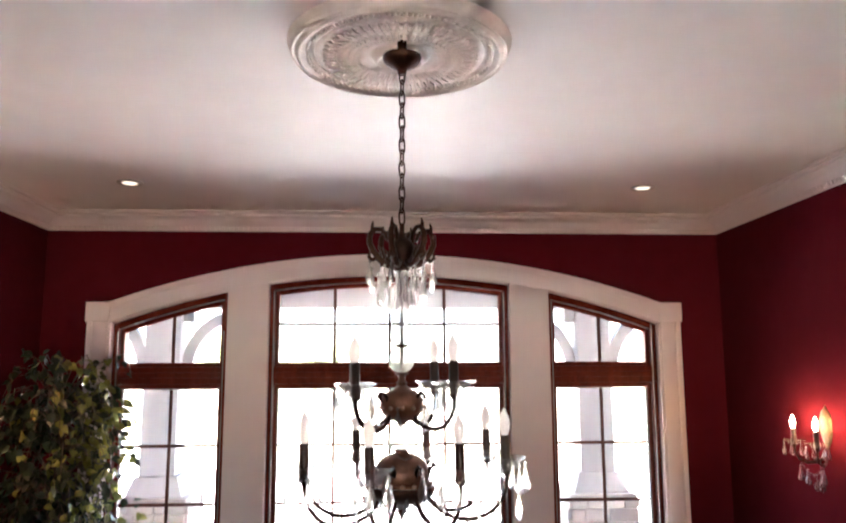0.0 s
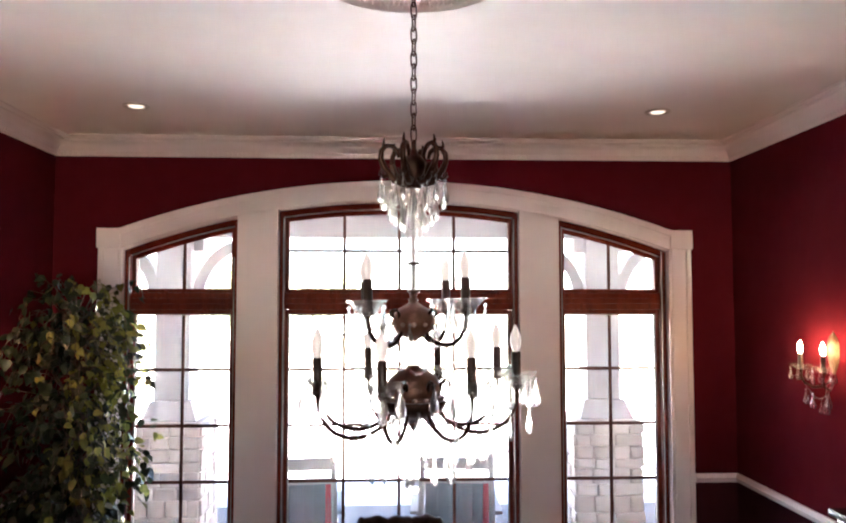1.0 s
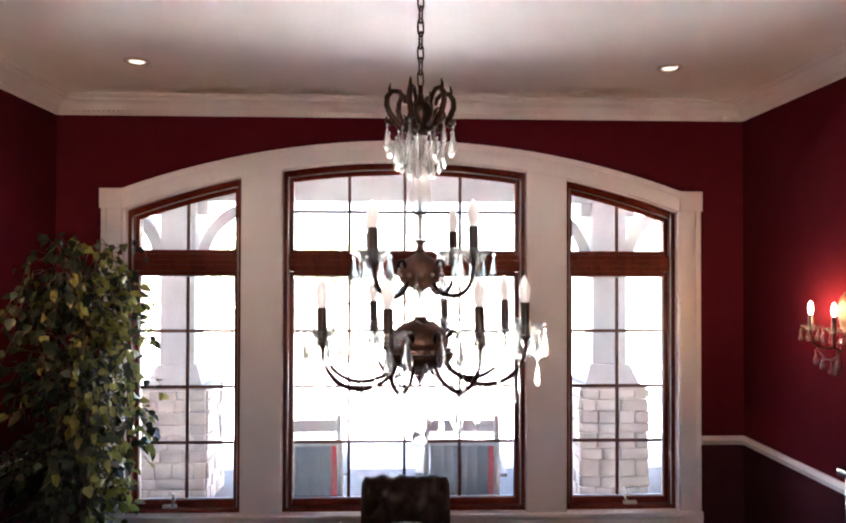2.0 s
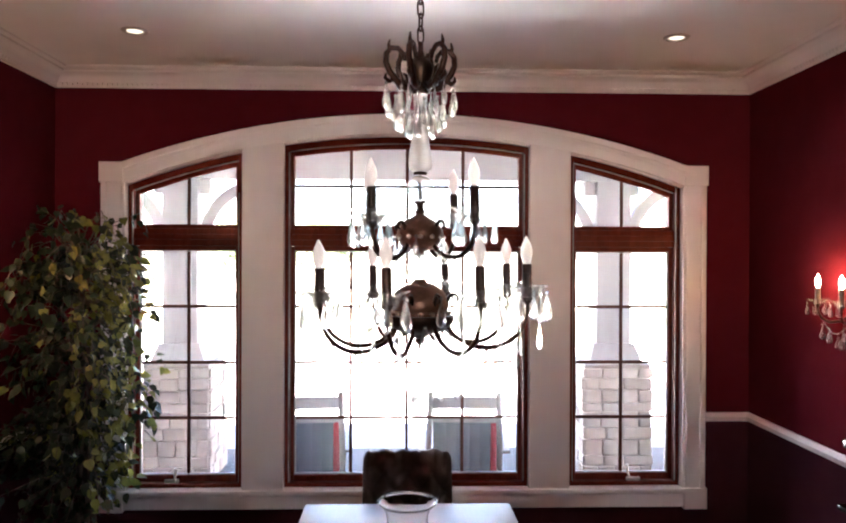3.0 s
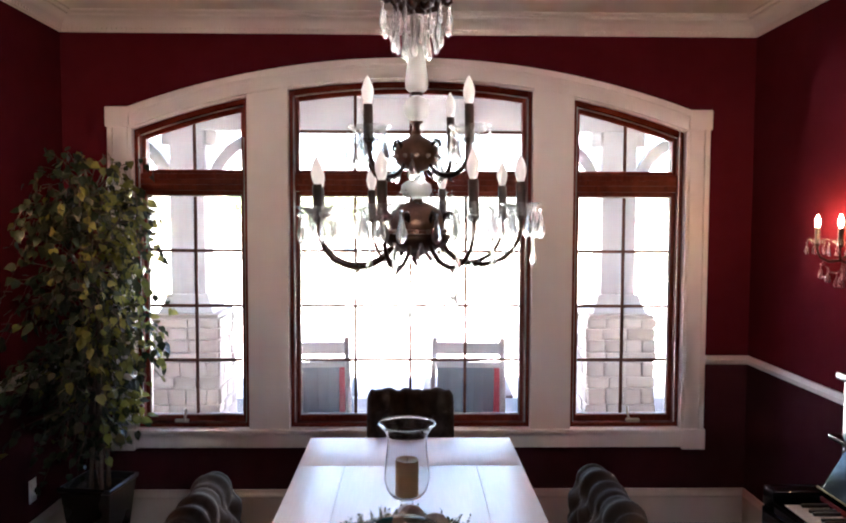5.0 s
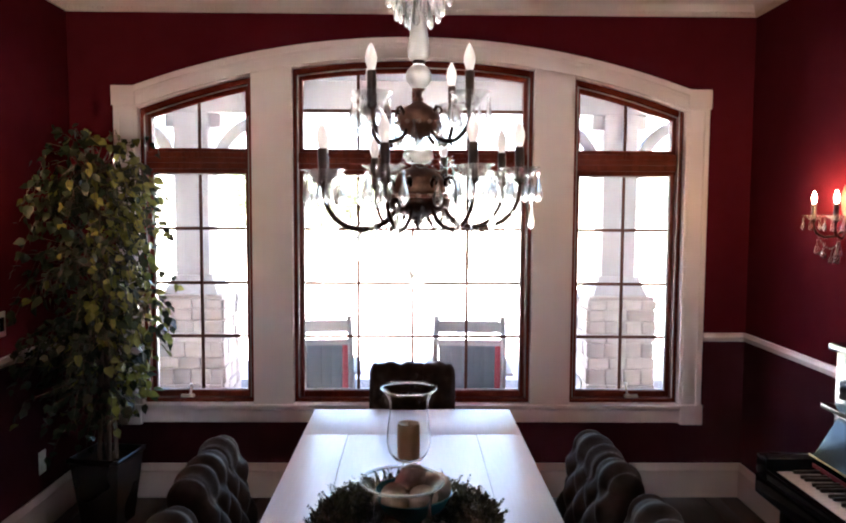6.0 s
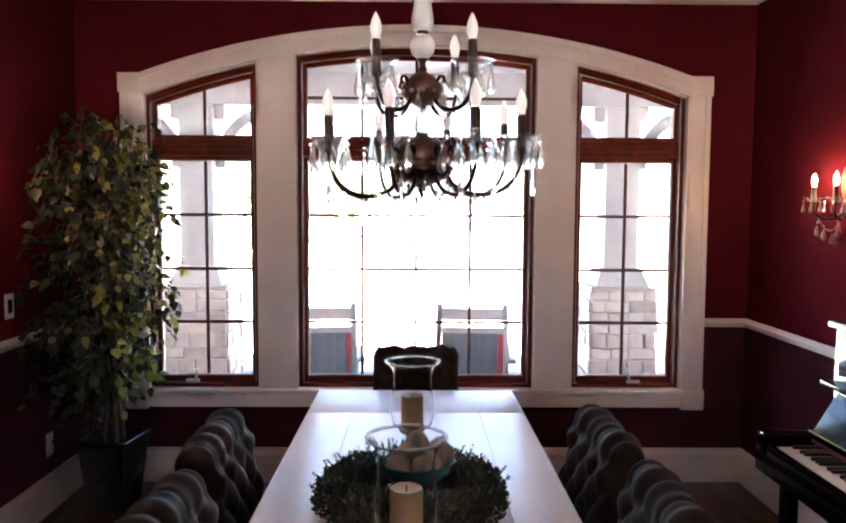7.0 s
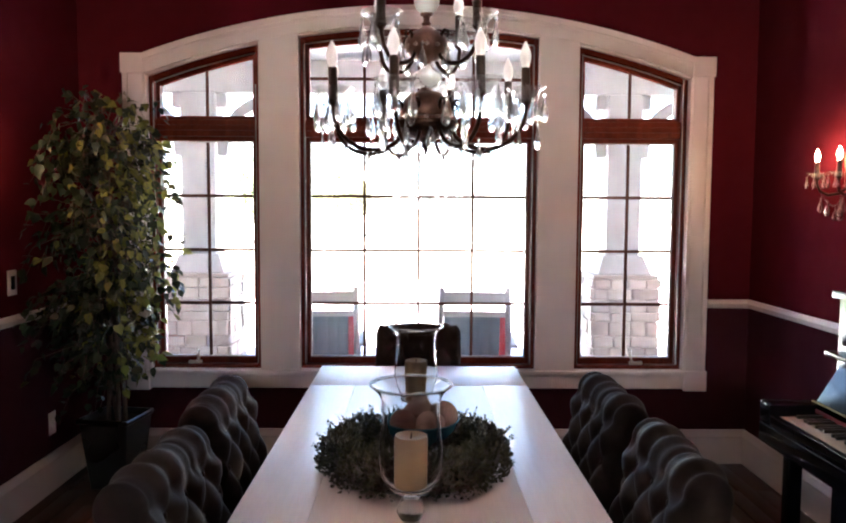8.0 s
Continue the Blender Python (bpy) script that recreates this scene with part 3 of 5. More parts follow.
def porch_column(x, y):
    c = thing("porch_column", "grey timber porch post with curved braces on a tan stone pier", "porch column", (x, y, -0.10), group="porch columns")
    part("pier_core", boxed(-0.278, 0.278, -0.278, 0.278, 0, 0.95), MORTAR, c)
    rnd = random.Random(int(abs(x) * 100))
    z, row = 0.0, 0
    while z < 0.93:
        h = [0.12, 0.09, 0.14, 0.10, 0.13, 0.08, 0.11, 0.10][row % 8]
        h = min(h, 0.95 - z)
        for side in range(4):
            cuts = [-0.285, rnd.uniform(-0.17, -0.07), rnd.uniform(0.02, 0.17), 0.285] if row % 2 else [-0.285, rnd.uniform(-0.20, -0.12), rnd.uniform(-0.05, 0.07), rnd.uniform(0.13, 0.2), 0.285]
            for a, b in zip(cuts, cuts[1:]):
                me = stone_block(b - a - 0.006, 0.06, h - 0.006, rnd.random())
                m = pose(0, 0, 0, 0, 0, 90 * side) @ pose((a + b) / 2, -0.262 - rnd.uniform(0, 0.018), z + 0.003)
                piece("stone", me, c, m)
        z += h
        row += 1
    part("pier_cap", boxed(-0.285, 0.285, -0.285, 0.285, 0.951, 0.985, 0.012), STONE, c)
    bm = boxed(-0.235, 0.235, -0.235, 0.235, 0.985, 1.15, 0.01)
    for v in bm.verts:
        if v.co.z > 1.07:
            v.co.x *= 0.76
            v.co.y *= 0.76
    part("post_base", bm, PORCHGREY, c)
    part("post", boxed(-0.15, 0.15, -0.15, 0.15, 1.15, 2.56, 0.012), PORCHGREY, c)
    for s in (-1, 1):
        bm = bmesh.new()
        rows = []
        for i in range(15):
            a = radians(90 * i / 14)
            p = []
            for r in (0.44, 0.54):
                px, pz = 0.15 + 0.50 - r * math.cos(a) * 0.95, 2.02 + r * math.sin(a)
                p.append((s * max(px, 0.15), min(pz, 2.56)))
            rows.append([bm.verts.new((x0, yy, z0)) for (x0, z0) in p for yy in (-0.06, 0.06)])
        for p, q in zip(rows, rows[1:]):
            for i, j in ((0, 1), (1, 3), (3, 2), (2, 0)):
                bm.faces.new((p[i], p[j], q[j], q[i]))
        bmesh.ops.recalc_face_normals(bm, faces=bm.faces)
        part("curved_brace", bm, PORCHGREY, c)
        part("corbel", boxed(*sorted((s * 0.15, s * 0.24)), -0.09, 0.09, 2.44, 2.56, 0.01), PORCHGREY, c)
    return c


for x in (-1.925, 1.82):
    porch_column(x, 2.5)


def rocking_chair(x, y, turn):
    r = thing("rocking_chair", "dark painted porch rocking chair with a red seat cushion", "rocking chair", (x, y, -0.10), turn, "porch rocking chairs")
    for s in (-1, 1):
        part("rocker", tube(bmesh.new(), [(s * 0.24, -0.45 + 0.1 * i, 0.03 + 0.0014 * (i - 4.5) ** 2 * 2) for i in range(10)], 0.018), ROCKER, r)
        part("back_post", tube(bmesh.new(), [(s * 0.235, -0.16, 0.06), (s * 0.235, -0.20, 0.42), (s * 0.225, -0.27, 0.75), (s * 0.215, -0.33, 1.04)], 0.02), PALEWOOD, r)
        part("front_leg", tube(bmesh.new(), [(s * 0.25, 0.24, 0.05), (s * 0.25, 0.24, 0.62)], 0.02), ROCKER, r)
        part("armrest", boxed(*sorted((s * 0.215, s * 0.30)), -0.22, 0.30, 0.62, 0.645, 0.008), PALEWOOD, r)
    part("seat", boxed(-0.25, 0.25, -0.2, 0.26, 0.40, 0.43, 0.01), ROCKER, r)
    part("top_slat", boxed(-0.215, 0.215, -0.325, -0.30, 0.93, 1.01, 0.006), PALEWOOD, r)
    part("back_slat", boxed(-0.215, 0.215, -0.305, -0.285, 0.84, 0.88, 0.006), PALEWOOD, r)
    for i in range(5):
        u = -0.160 + 0.076 * i
        m = pose(u, -0.20 + 0.004 * (i % 2), 0.43, 10, 0, 0)
        o = part("back_board", boxed(-0.0415, 0.0415, -0.01, 0.01, 0, 0.42, 0.004), ROCKER, r)
        o.matrix_basis = m
    part("seat_cushion", boxed(-0.23, 0.23, -0.18, 0.24, 0.43, 0.50, 0.025), CUSHION, r, "red cloth seat cushion")
    o = part("side_cushion", boxed(-0.020, 0.020, -0.016, 0.012, 0, 0.42, 0.006), CUSHION, r, "red cloth back cushion edge")
    o.matrix_basis = pose(0.190, -0.205, 0.44, 10, 0, 0)
    return r


rocking_chair(-0.66, 0.98, 6)
rocking_chair(0.39, 0.98, -3)


def leafy_tree(x, y, h, seed, spread):
    rnd = random.Random(seed)
    t = thing("tree", "leafy green shade tree standing on the lawn", "tree", (x, y, -0.5), group="trees on the lawn")
    bm = bmesh.new()
    tube(bm, [(0, 0, 0), (0.1, 0, h * 0.3), (0, 0.1, h * 0.6), (0.1, 0, h * 0.9)], [0.28, 0.22, 0.13, 0.04])
    tips = []
    for i in range(14):
        a, z0 = rnd.uniform(0, 6.28), h * rnd.uniform(0.28, 0.75)
        e = Vector((math.cos(a) * spread * rnd.uniform(0.5, 1), math.sin(a) * spread * rnd.uniform(0.5, 1), z0 + h * rnd.uniform(0.05, 0.25)))
        s = Vector((0.05, 0, z0))
        tube(bm, [s, s.lerp(e, 0.5) + Vector((0, 0, 0.2)), e], [0.09, 0.06, 0.02], 6)
        tips += [s.lerp(e, k) for k in (0.45, 0.7, 1.0)]
    part("trunk", bm, BARK, t)
    verts, faces = [], []
    for c in tips:
        for k in range(150):
            p = c + Vector((rnd.gauss(0, 0.55), rnd.gauss(0, 0.55), rnd.gauss(0.1, 0.4)))
            u = Vector((rnd.gauss(0, 1), rnd.gauss(0, 1), rnd.gauss(0, 1))).normalized()
            v = u.orthogonal().normalized()
            s = rnd.uniform(0.07, 0.14)
            n0 = len(verts)
            verts += [p - u * s, p + v * s * 0.6, p + u * s, p - v * s * 0.6]
            faces.append((n0, n0 + 1, n0 + 2, n0 + 3))
    me = bpy.data.meshes.new("crown")
    me.from_pydata(verts, [], faces)
    me.materials.append(FARLEAF)
    o = new("crown", me)
    o.parent = t


for x, y, h, s, w in ((-8.5, 36, 4.6, 3, 2.2), (-4.6, 44, 4.8, 4, 2.4)):
    leafy_tree(x, y, h, s, w)

# ---- ceiling: medallion, downlights ----
CX, CY = 0.010, -2.29
medallion = thing("ceiling_medallion", "round white plaster medallion with beaded and fluted rings", "ceiling medallion", (CX - 0.003, CY + 0.100, H))
bm = bmesh.new()
NR, NA = 84, 432
rings = []
for i in range(NR + 1):
    r = 0.030 + 0.270 * i / NR
    ring = []
    for k in range(NA):
        a = 2 * math.pi * k / NA
        d = 0.026
        d += 0.020 * math.exp(-((r - 0.060) / 0.012) ** 2)
        d += 0.013 * math.exp(-((r - 0.268) / 0.009) ** 2) + 0.008 * math.exp(-((r - 0.288) / 0.005) ** 2)
        if 0.082 < r < 0.226:
            w = math.sin(math.pi * (r - 0.082) / 0.144) ** 0.5
            scale = (r - 0.082) / 0.0288
            d += w * 0.008 * abs(math.sin(27 * a))
            d += w * 0.009 * (scale % 1.0) * abs(math.cos(27 * a + (math.pi / 2) * (int(scale) % 2)))
        if 0.228 < r < 0.250:
            d += 0.008 * abs(math.sin(54 * a)) * math.sin(math.pi * (r - 0.228) / 0.022)
        d *= min(1, (0.300 - r) / 0.008)
        ring.append(bm.verts.new((r * math.cos(a), r * math.sin(a), -max(d, 0.0005))))
    rings.append(ring)
for a, b in zip(rings, rings[1:]):
    for k in range(NA):
        bm.faces.new((a[k], b[k], b[(k + 1) % NA], a[(k + 1) % NA]))
bmesh.ops.recalc_face_normals(bm, faces=bm.faces)
if bm.faces[0].normal.z > 0:
    bmesh.ops.reverse_faces(bm, faces=bm.faces)
part("rosette", bm, PLASTER, medallion, smooth=60)
bead = mesh_of("bead", lathe(bmesh.new(), [(0, -0.006), (0.0045, -0.003), (0.0045, 0.002), (0, 0.005)], 8), PLASTER, 60)
for k in range(72):
    a = 2 * math.pi * k / 72
    piece("bead", bead, medallion, pose(0.2465 * math.cos(a), 0.2465 * math.sin(a), -0.034))
flute = bmesh.new()
lathe(flute, [(0, -0.055), (0.004, -0.03), (0.0062, 0.0), (0.003, 0.018), (0.0072, 0.034), (0.003, 0.052), (0, 0.056)], 8, squash=0.7)
flute = mesh_of("leaf", flute, PLASTER, 60)
for k in range(54):
    a = 360 * k / 54
    piece("leaf", flute, medallion, pose(0, 0, 0, 0, 0, a) @ pose(0.155, 0, -0.035, 0, 90, 0))

for x in (-1.212, 1.208):
    d = thing("downlight", "small lit recessed ceiling downlight with a pale trim ring", "downlight", (x, -0.69, H), group="ceiling downlights")
    part("trim_ring", turned([(0.036, 0.0), (0.036, -0.004), (0.046, -0.007), (0.058, -0.004), (0.060, 0.0)], 28), STEEL, d)
    part("lens", turned([(0, -0.0035), (0.030, -0.0035), (0.034, -0.001)], 24), DOWNLIGHT, d, "glowing warm lens")

# ---- crystal chandelier ----
PRISM = [(0, 0), (0.0018, -0.002), (0.0034, -0.010), (0.0062, -0.023), (0.0088, -0.034), (0.0094, -0.041), (0.0082, -0.048), (0.0046, -0.0535), (0, -0.0555)]
prism_bm = lathe(bmesh.new(), PRISM, 8, squash=0.65)
lathe(prism_bm, [(0, 0.010), (0.0032, 0.0065), (0.0038, 0.004), (0.0030, 0.001), (0, -0.001)], 6)
prism_mesh = mesh_of("prism", prism_bm, CRYSTAL)
bulb_profile = [(0.0075, 0), (0.0095, 0.004), (0.0130, 0.016), (0.0148, 0.028), (0.0135, 0.040), (0.0095, 0.052), (0.0050, 0.062), (0.0018, 0.068), (0, 0.070)]
bulb_mesh = mesh_of("bulb", turned([(0, 0)] + [(r * 0.90, z * 0.88) for r, z in bulb_profile], 16), BULB, 60)
sconce_bulb_mesh = mesh_of("bulb", turned([(0, 0)] + bulb_profile, 16), SCONCE_BULB, 60)


def bobeche_mesh():
    """A scalloped crystal dish with thickness."""
    bm, n = bmesh.new(), 24
    prof = [(0.008, -0.006), (0.017, -0.010), (0.023, -0.004), (0.029, 0.008), (0.038, 0.018), (0.047, 0.0235), (0.049, 0.0245), (0.046, 0.0255), (0.036, 0.021), (0.0265, 0.0105), (0.020, -0.001), (0.015, -0.006), (0.008, -0.002)]
    rings = []
    for r, z in prof:
        rings.append([])
        for k in range(n):
            a = 2 * math.pi * k / n
            s = 1 + (0.06 * math.cos(6 * a) if r > 0.03 else 0)
            rings[-1].append(bm.verts.new((r * s * math.cos(a), r * s * math.sin(a), z)))
    for a, b in zip(rings, rings[1:] + rings[:1]):
        for k in range(n):
            bm.faces.new((a[k], a[(k + 1) % n], b[(k + 1) % n], b[k]))
    bmesh.ops.recalc_face_normals(bm, faces=bm.faces)
    return mesh_of("bobeche", bm, PRESSED, 60)


bob_mesh = bobeche_mesh()
CLEARCRYSTAL = glass_material("clear_sconce_crystal", (1.0, 0.98, 0.97), 0.01, 1.4)
CLEARCRYSTAL.node_tree.nodes["Principled BSDF"].inputs["Transmission Weight"].default_value = 0.94
sconce_prism = prism_mesh.copy()
sconce_prism.materials[0] = CLEARCRYSTAL
sconce_bob = bob_mesh.copy()
sconce_bob.materials[0] = pressed_glass("clear_pressed_glass", 0.05)
sleeve_mesh = mesh_of("candle_sleeve", turned([(0, -0.012), (0.0108, -0.012), (0.0108, 0.058), (0.0095, 0.061), (0, 0.061)], 14), SLEEVE, 40)
cup_mesh = mesh_of("candle_cup", turned([(0, -0.030), (0.005, -0.028), (0.004, -0.018), (0.011, -0.010), (0.013, -0.003), (0.010, 0.0), (0, 0)], 14), BRONZE, 40)

chandelier = thing("chandelier", "two-tier dark bronze chandelier with crystal drops and candle bulbs", "chandelier", (CX, CY, 0))
part("canopy", turned([(0, H - 0.122), (0.010, H - 0.122), (0.013, H - 0.108), (0.032, H - 0.098), (0.045, H - 0.088), (0.050, H - 0.078), (0.049, H - 0.072), (0.012, H - 0.070), (0.012, H - 0.022), (0, H - 0.020)], 24), BRONZE, chandelier)
link = bmesh.new()
tube(link, [(0.0075 * math.cos(a), 0, 0.0165 * math.sin(a) + (0.005 if math.sin(a) > 0 else -0.005)) for a in [2 * math.pi * i / 12 for i in range(13)]], 0.0022, 6, False)
link_mesh = mesh_of("chain_link", link, BRONZE, 60)
z, k = 2.30, 0
while z < H - 0.118:
    piece("chain_link", link_mesh, chandelier, pose(0, 0, z, 0, 0, 90 * (k % 2) + 25))
    z += 0.0305
    k += 1
part("chain_hook", tube(bmesh.new(), [(0, 0, 2.245), (0, 0, 2.285)], 0.006), BRONZE, chandelier)
part("crown_hub", turned([(0, 2.165), (0.018, 2.165), (0.020, 2.172), (0.014, 2.180), (0.020, 2.195), (0.030, 2.215), (0.030, 2.230), (0.020, 2.245), (0.010, 2.252), (0.008, 2.262), (0, 2.266)], 20), BRONZE, chandelier)


def arc_points(cx, cz, r, a0, a1, n=10, sx=1.0):
    return [(cx + sx * r * math.cos(radians(a0 + (a1 - a0) * i / n)), 0, cz + r * math.sin(radians(a0 + (a1 - a0) * i / n))) for i in range(n + 1)]


scroll = bmesh.new()
tube(scroll, [(0.014, 0, 2.190), (0.030, 0, 2.178), (0.046, 0, 2.183), (0.060, 0, 2.200), (0.072, 0, 2.215), (0.080, 0, 2.235), (0.079, 0, 2.255), (0.068, 0, 2.268), (0.052, 0, 2.268), (0.040, 0, 2.256), (0.036, 0, 2.240)], [0.006, 0.0075, 0.008, 0.008, 0.0075, 0.007, 0.0068, 0.0066, 0.006, 0.0055, 0.004], 8)
tube(scroll, [(0.072, 0, 2.262), (0.074, 0, 2.275), (0.071, 0, 2.288)], [0.005, 0.004, 0.0015], 6)
tube(scroll, [(0.060, 0, 2.200), (0.072, 0, 2.192), (0.082, 0, 2.200), (0.080, 0, 2.210)], [0.006, 0.006, 0.005, 0.002], 6)
tube(scroll, [(0.046, 0, 2.183), (0.044, 0, 2.200), (0.050, 0, 2.218), (0.060, 0, 2.224)], [0.005, 0.005, 0.0045, 0.002], 6)
scroll_mesh = mesh_of("scroll_arm", scroll, BRONZE, 60)
for i in range(6):
    a = 60 * i + 10
    m = pose(0, 0, 0, 0, 0, a)
    arm = piece("scroll_arm", scroll_mesh, chandelier, m)
    piece("prism", prism_mesh, arm, pose(0.079, 0, 2.184))
    piece("prism", prism_mesh, arm, pose(0.060, 0.014, 2.152, 0, 0, 40))
    piece("prism", prism_mesh, arm, pose(0.042, -0.012, 2.130, 0, 0, 80))
    piece("prism", prism_mesh, arm, pose(0.052, 0.026, 2.140, 0, 0, 10))
    piece("prism", prism_mesh, arm, pose(0.030, 0.004, 2.118, 0, 0, 120))
    piece("prism", prism_mesh, arm, pose(0.070, -0.020, 2.168, 0, 0, 150))
part("glass_column", turned([(0, 2.166), (0.015, 2.166), (0.016, 2.150), (0.0145, 2.135), (0.015, 2.118), (0.017, 2.09), (0.021, 2.055), (0.0265, 2.022), (0.0275, 2.008), (0.0245, 1.995), (0.014, 1.988), (0, 1.988)], 20), MILKY, chandelier, "milky turned glass column")
part("centre_rod", tube(bmesh.new(), [(0, 0, 1.925), (0, 0, 2.17)], 0.0042, 8), BROWNMETAL, chandelier)
part("collar", turned([(0, 1.981), (0.014, 1.981), (0.016, 1.985), (0.014, 1.9895), (0, 1.9895)], 20), BRONZE, chandelier)
part("glass_ball", turned([(0, 1.921)] + [(0.031 * math.sin(math.pi * i / 12), 1.951 - 0.030 * math.cos(math.pi * i / 12)) for i in range(1, 12)] + [(0, 1.981)], 20), MILKY, chandelier, "milky glass ball")
part("upper_body", turned([(0, 1.922), (0.016, 1.922), (0.016, 1.918), (0.009, 1.914), (0.008, 1.904), (0.013, 1.898), (0.010, 1.892), (0.022, 1.884), (0.039, 1.875), (0.050, 1.861), (0.053, 1.846), (0.050, 1.834), (0.042, 1.821), (0.028, 1.811), (0.012, 1.806), (0.008, 1.800), (0, 1.800)], 24), BROWNMETAL, chandelier, "brown patinated bulb-shaped body")
part("glass_stem", turned([(0, 1.800), (0.010, 1.800), (0.012, 1.790), (0.034, 1.776), (0.037, 1.760), (0.028, 1.746), (0.012, 1.742), (0, 1.742)], 20), MILKY, chandelier, "clear glass stem bowl")
part("lower_body", turned([(0, 1.745), (0.014, 1.744), (0.018, 1.735), (0.038, 1.729), (0.055, 1.716), (0.065, 1.698), (0.067, 1.682), (0.063, 1.672), (0.070, 1.668), (0.070, 1.662), (0, 1.662)], 28), BROWNMETAL, chandelier, "brown patinated dome")
part("lower_dish", turned([(0, 1.6615), (0.078, 1.6615), (0.081, 1.656), (0.077, 1.644), (0.062, 1.630), (0.042, 1.622), (0.024, 1.617), (0.016, 1.611), (0.010, 1.608), (0.012, 1.602), (0.006, 1.594), (0.002, 1.582), (0, 1.580)], 28), BRONZE, chandelier, "dark bronze dish with a pointed finial")
stud = mesh_of("stud", lathe(bmesh.new(), [(0, -0.0055), (0.0055, -0.0015), (0.0055, 0.0025), (0, 0.0055)], 8), STUDMETAL, 60)
for k in range(16):
    a = 2 * math.pi * k / 16
    piece("stud", stud, chandelier, pose(0.070 * math.cos(a), 0.070 * math.sin(a), 1.667))
    if k < 12:
        a = 2 * math.pi * k / 12
        piece("stud", stud, chandelier, pose(0.052 * math.cos(a), 0.052 * math.sin(a), 1.840))


def arm_mesh(r, body_r, top, low, start):
    bm = bmesh.new()
    n, pts = 22, []
    for i in range(n + 1):
        u = i / n
        a = math.pi * u
        x = (body_r + r) / 2 - (r - body_r) / 2 * math.cos(a)
        side = start if u < 0.5 else top
        zz = side + (low - side) * math.sin(a) ** 0.85
        pts.append((x, 0, zz))
    tube(bm, pts, [0.0062 - 0.0018 * abs(2 * i / n - 1) for i in range(n + 1)], 8)
    q = body_r + 0.006
    tube(bm, [(q, 0, start), (q + 0.006, 0, start + 0.020), (q + 0.016, 0, start + 0.030), (q + 0.026, 0, start + 0.026), (q + 0.028, 0, start + 0.016), (q + 0.020, 0, start + 0.012)], [0.005, 0.0048, 0.0045, 0.004, 0.0035, 0.002], 6)
    w = (body_r + r) / 2
    tube(bm, [(w, 0, low + 0.002), (w + 0.004, 0, low - 0.010), (w + 0.010, 0, low - 0.012)], [0.004, 0.003, 0.0012], 6)
    return mesh_of("arm", bm, BRONZE, 60)


upper_arm = arm_mesh(0.150, 0.036, 1.868, 1.792, 1.845)
lower_arm = arm_mesh(0.245, 0.054, 1.690, 1.589, 1.680)


def put_arm(mesh, front, r, z, drops, low):
    """front: degrees from the side that faces the room, towards its right."""
    arm = piece("arm", mesh, chandelier, pose(0, 0, 1.75, 0, -1.3, 0) @ pose(0, 0, -1.75, 0, 0, front - 90))
    piece("candle_cup", cup_mesh, arm, pose(r, 0, z + 0.002))
    piece("bobeche", bob_mesh, arm, pose(r, 0, z, 0, 0, front * 3))
    piece("candle_sleeve", sleeve_mesh, arm, pose(r, 0, z + 0.012))
    piece("bulb", bulb_mesh, arm, pose(r, 0, z + 0.073))
    for k in range(drops):
        a = 2 * math.pi * (k + 0.3) / drops
        piece("prism", prism_mesh, arm, pose(r + 0.044 * math.cos(a), 0.044 * math.sin(a), z + 0.004, random.uniform(-4, 4), 0, random.uniform(0, 180)) @ Matrix.Diagonal((1.3, 1.3, 1.08, 1)))
    if low:
        piece("prism", prism_mesh, arm, pose((r + 0.054) / 2 + 0.01, 0, low - 0.024, 0, 0, 20) @ Matrix.Diagonal((1.15, 1.15, 1.2, 1)))
        piece("prism", prism_mesh, arm, pose(r - 0.03, 0.012, low - 0.012, 0, 0, 60))
        piece("prism", prism_mesh, arm, pose(r + 0.022, 0.030, z - 0.062, 0, 0, 35) @ Matrix.Diagonal((0.95, 0.95, 1.05, 1)))
        piece("prism", prism_mesh, arm, pose(r - 0.012, -0.034, z - 0.066, 0, 0, 110) @ Matrix.Diagonal((1.0, 1.0, 1.1, 1)))
        piece("prism", prism_mesh, arm, pose(0.125, 0.02, low - 0.045, 0, 0, 75) @ Matrix.Diagonal((1.35, 1.35, 1.4, 1)))
        piece("prism", prism_mesh, arm, pose(0.085, 0, low - 0.060, 0, 0, 20) @ Matrix.Diagonal((1.1, 1.1, 1.3, 1)))


for f in (-43, 53, 143, 230):
    put_arm(upper_arm, f, 0.150, 1.874, 5, 0)
for f in range(-62, 298, 45):
    put_arm(lower_arm, f, 0.245, 1.702, 6, 1.606)
for k in range(8):
    a = radians(45 * k + 8)
    piece("prism", prism_mesh, chandelier, pose(0.074 * math.cos(a), 0.074 * math.sin(a), 1.648, 0, 0, 45 * k + 98) @ Matrix.Diagonal((1.3, 1.3, 1.1, 1)))
    piece("prism", prism_mesh, chandelier, pose(0.105 * math.cos(a + 0.3), 0.105 * math.sin(a + 0.3), 1.700, 0, 0, 45 * k + 98) @ Matrix.Diagonal((1.3, 1.3, 1.1, 1)))
    if k < 6:
        a = radians(60 * k + 20)
        piece("prism", prism_mesh, chandelier, pose(0.060 * math.cos(a), 0.060 * math.sin(a), 1.835, 0, 0, 60 * k + 110) @ Matrix.Diagonal((1.2, 1.2, 1.0, 1)))
garland = bmesh.new()
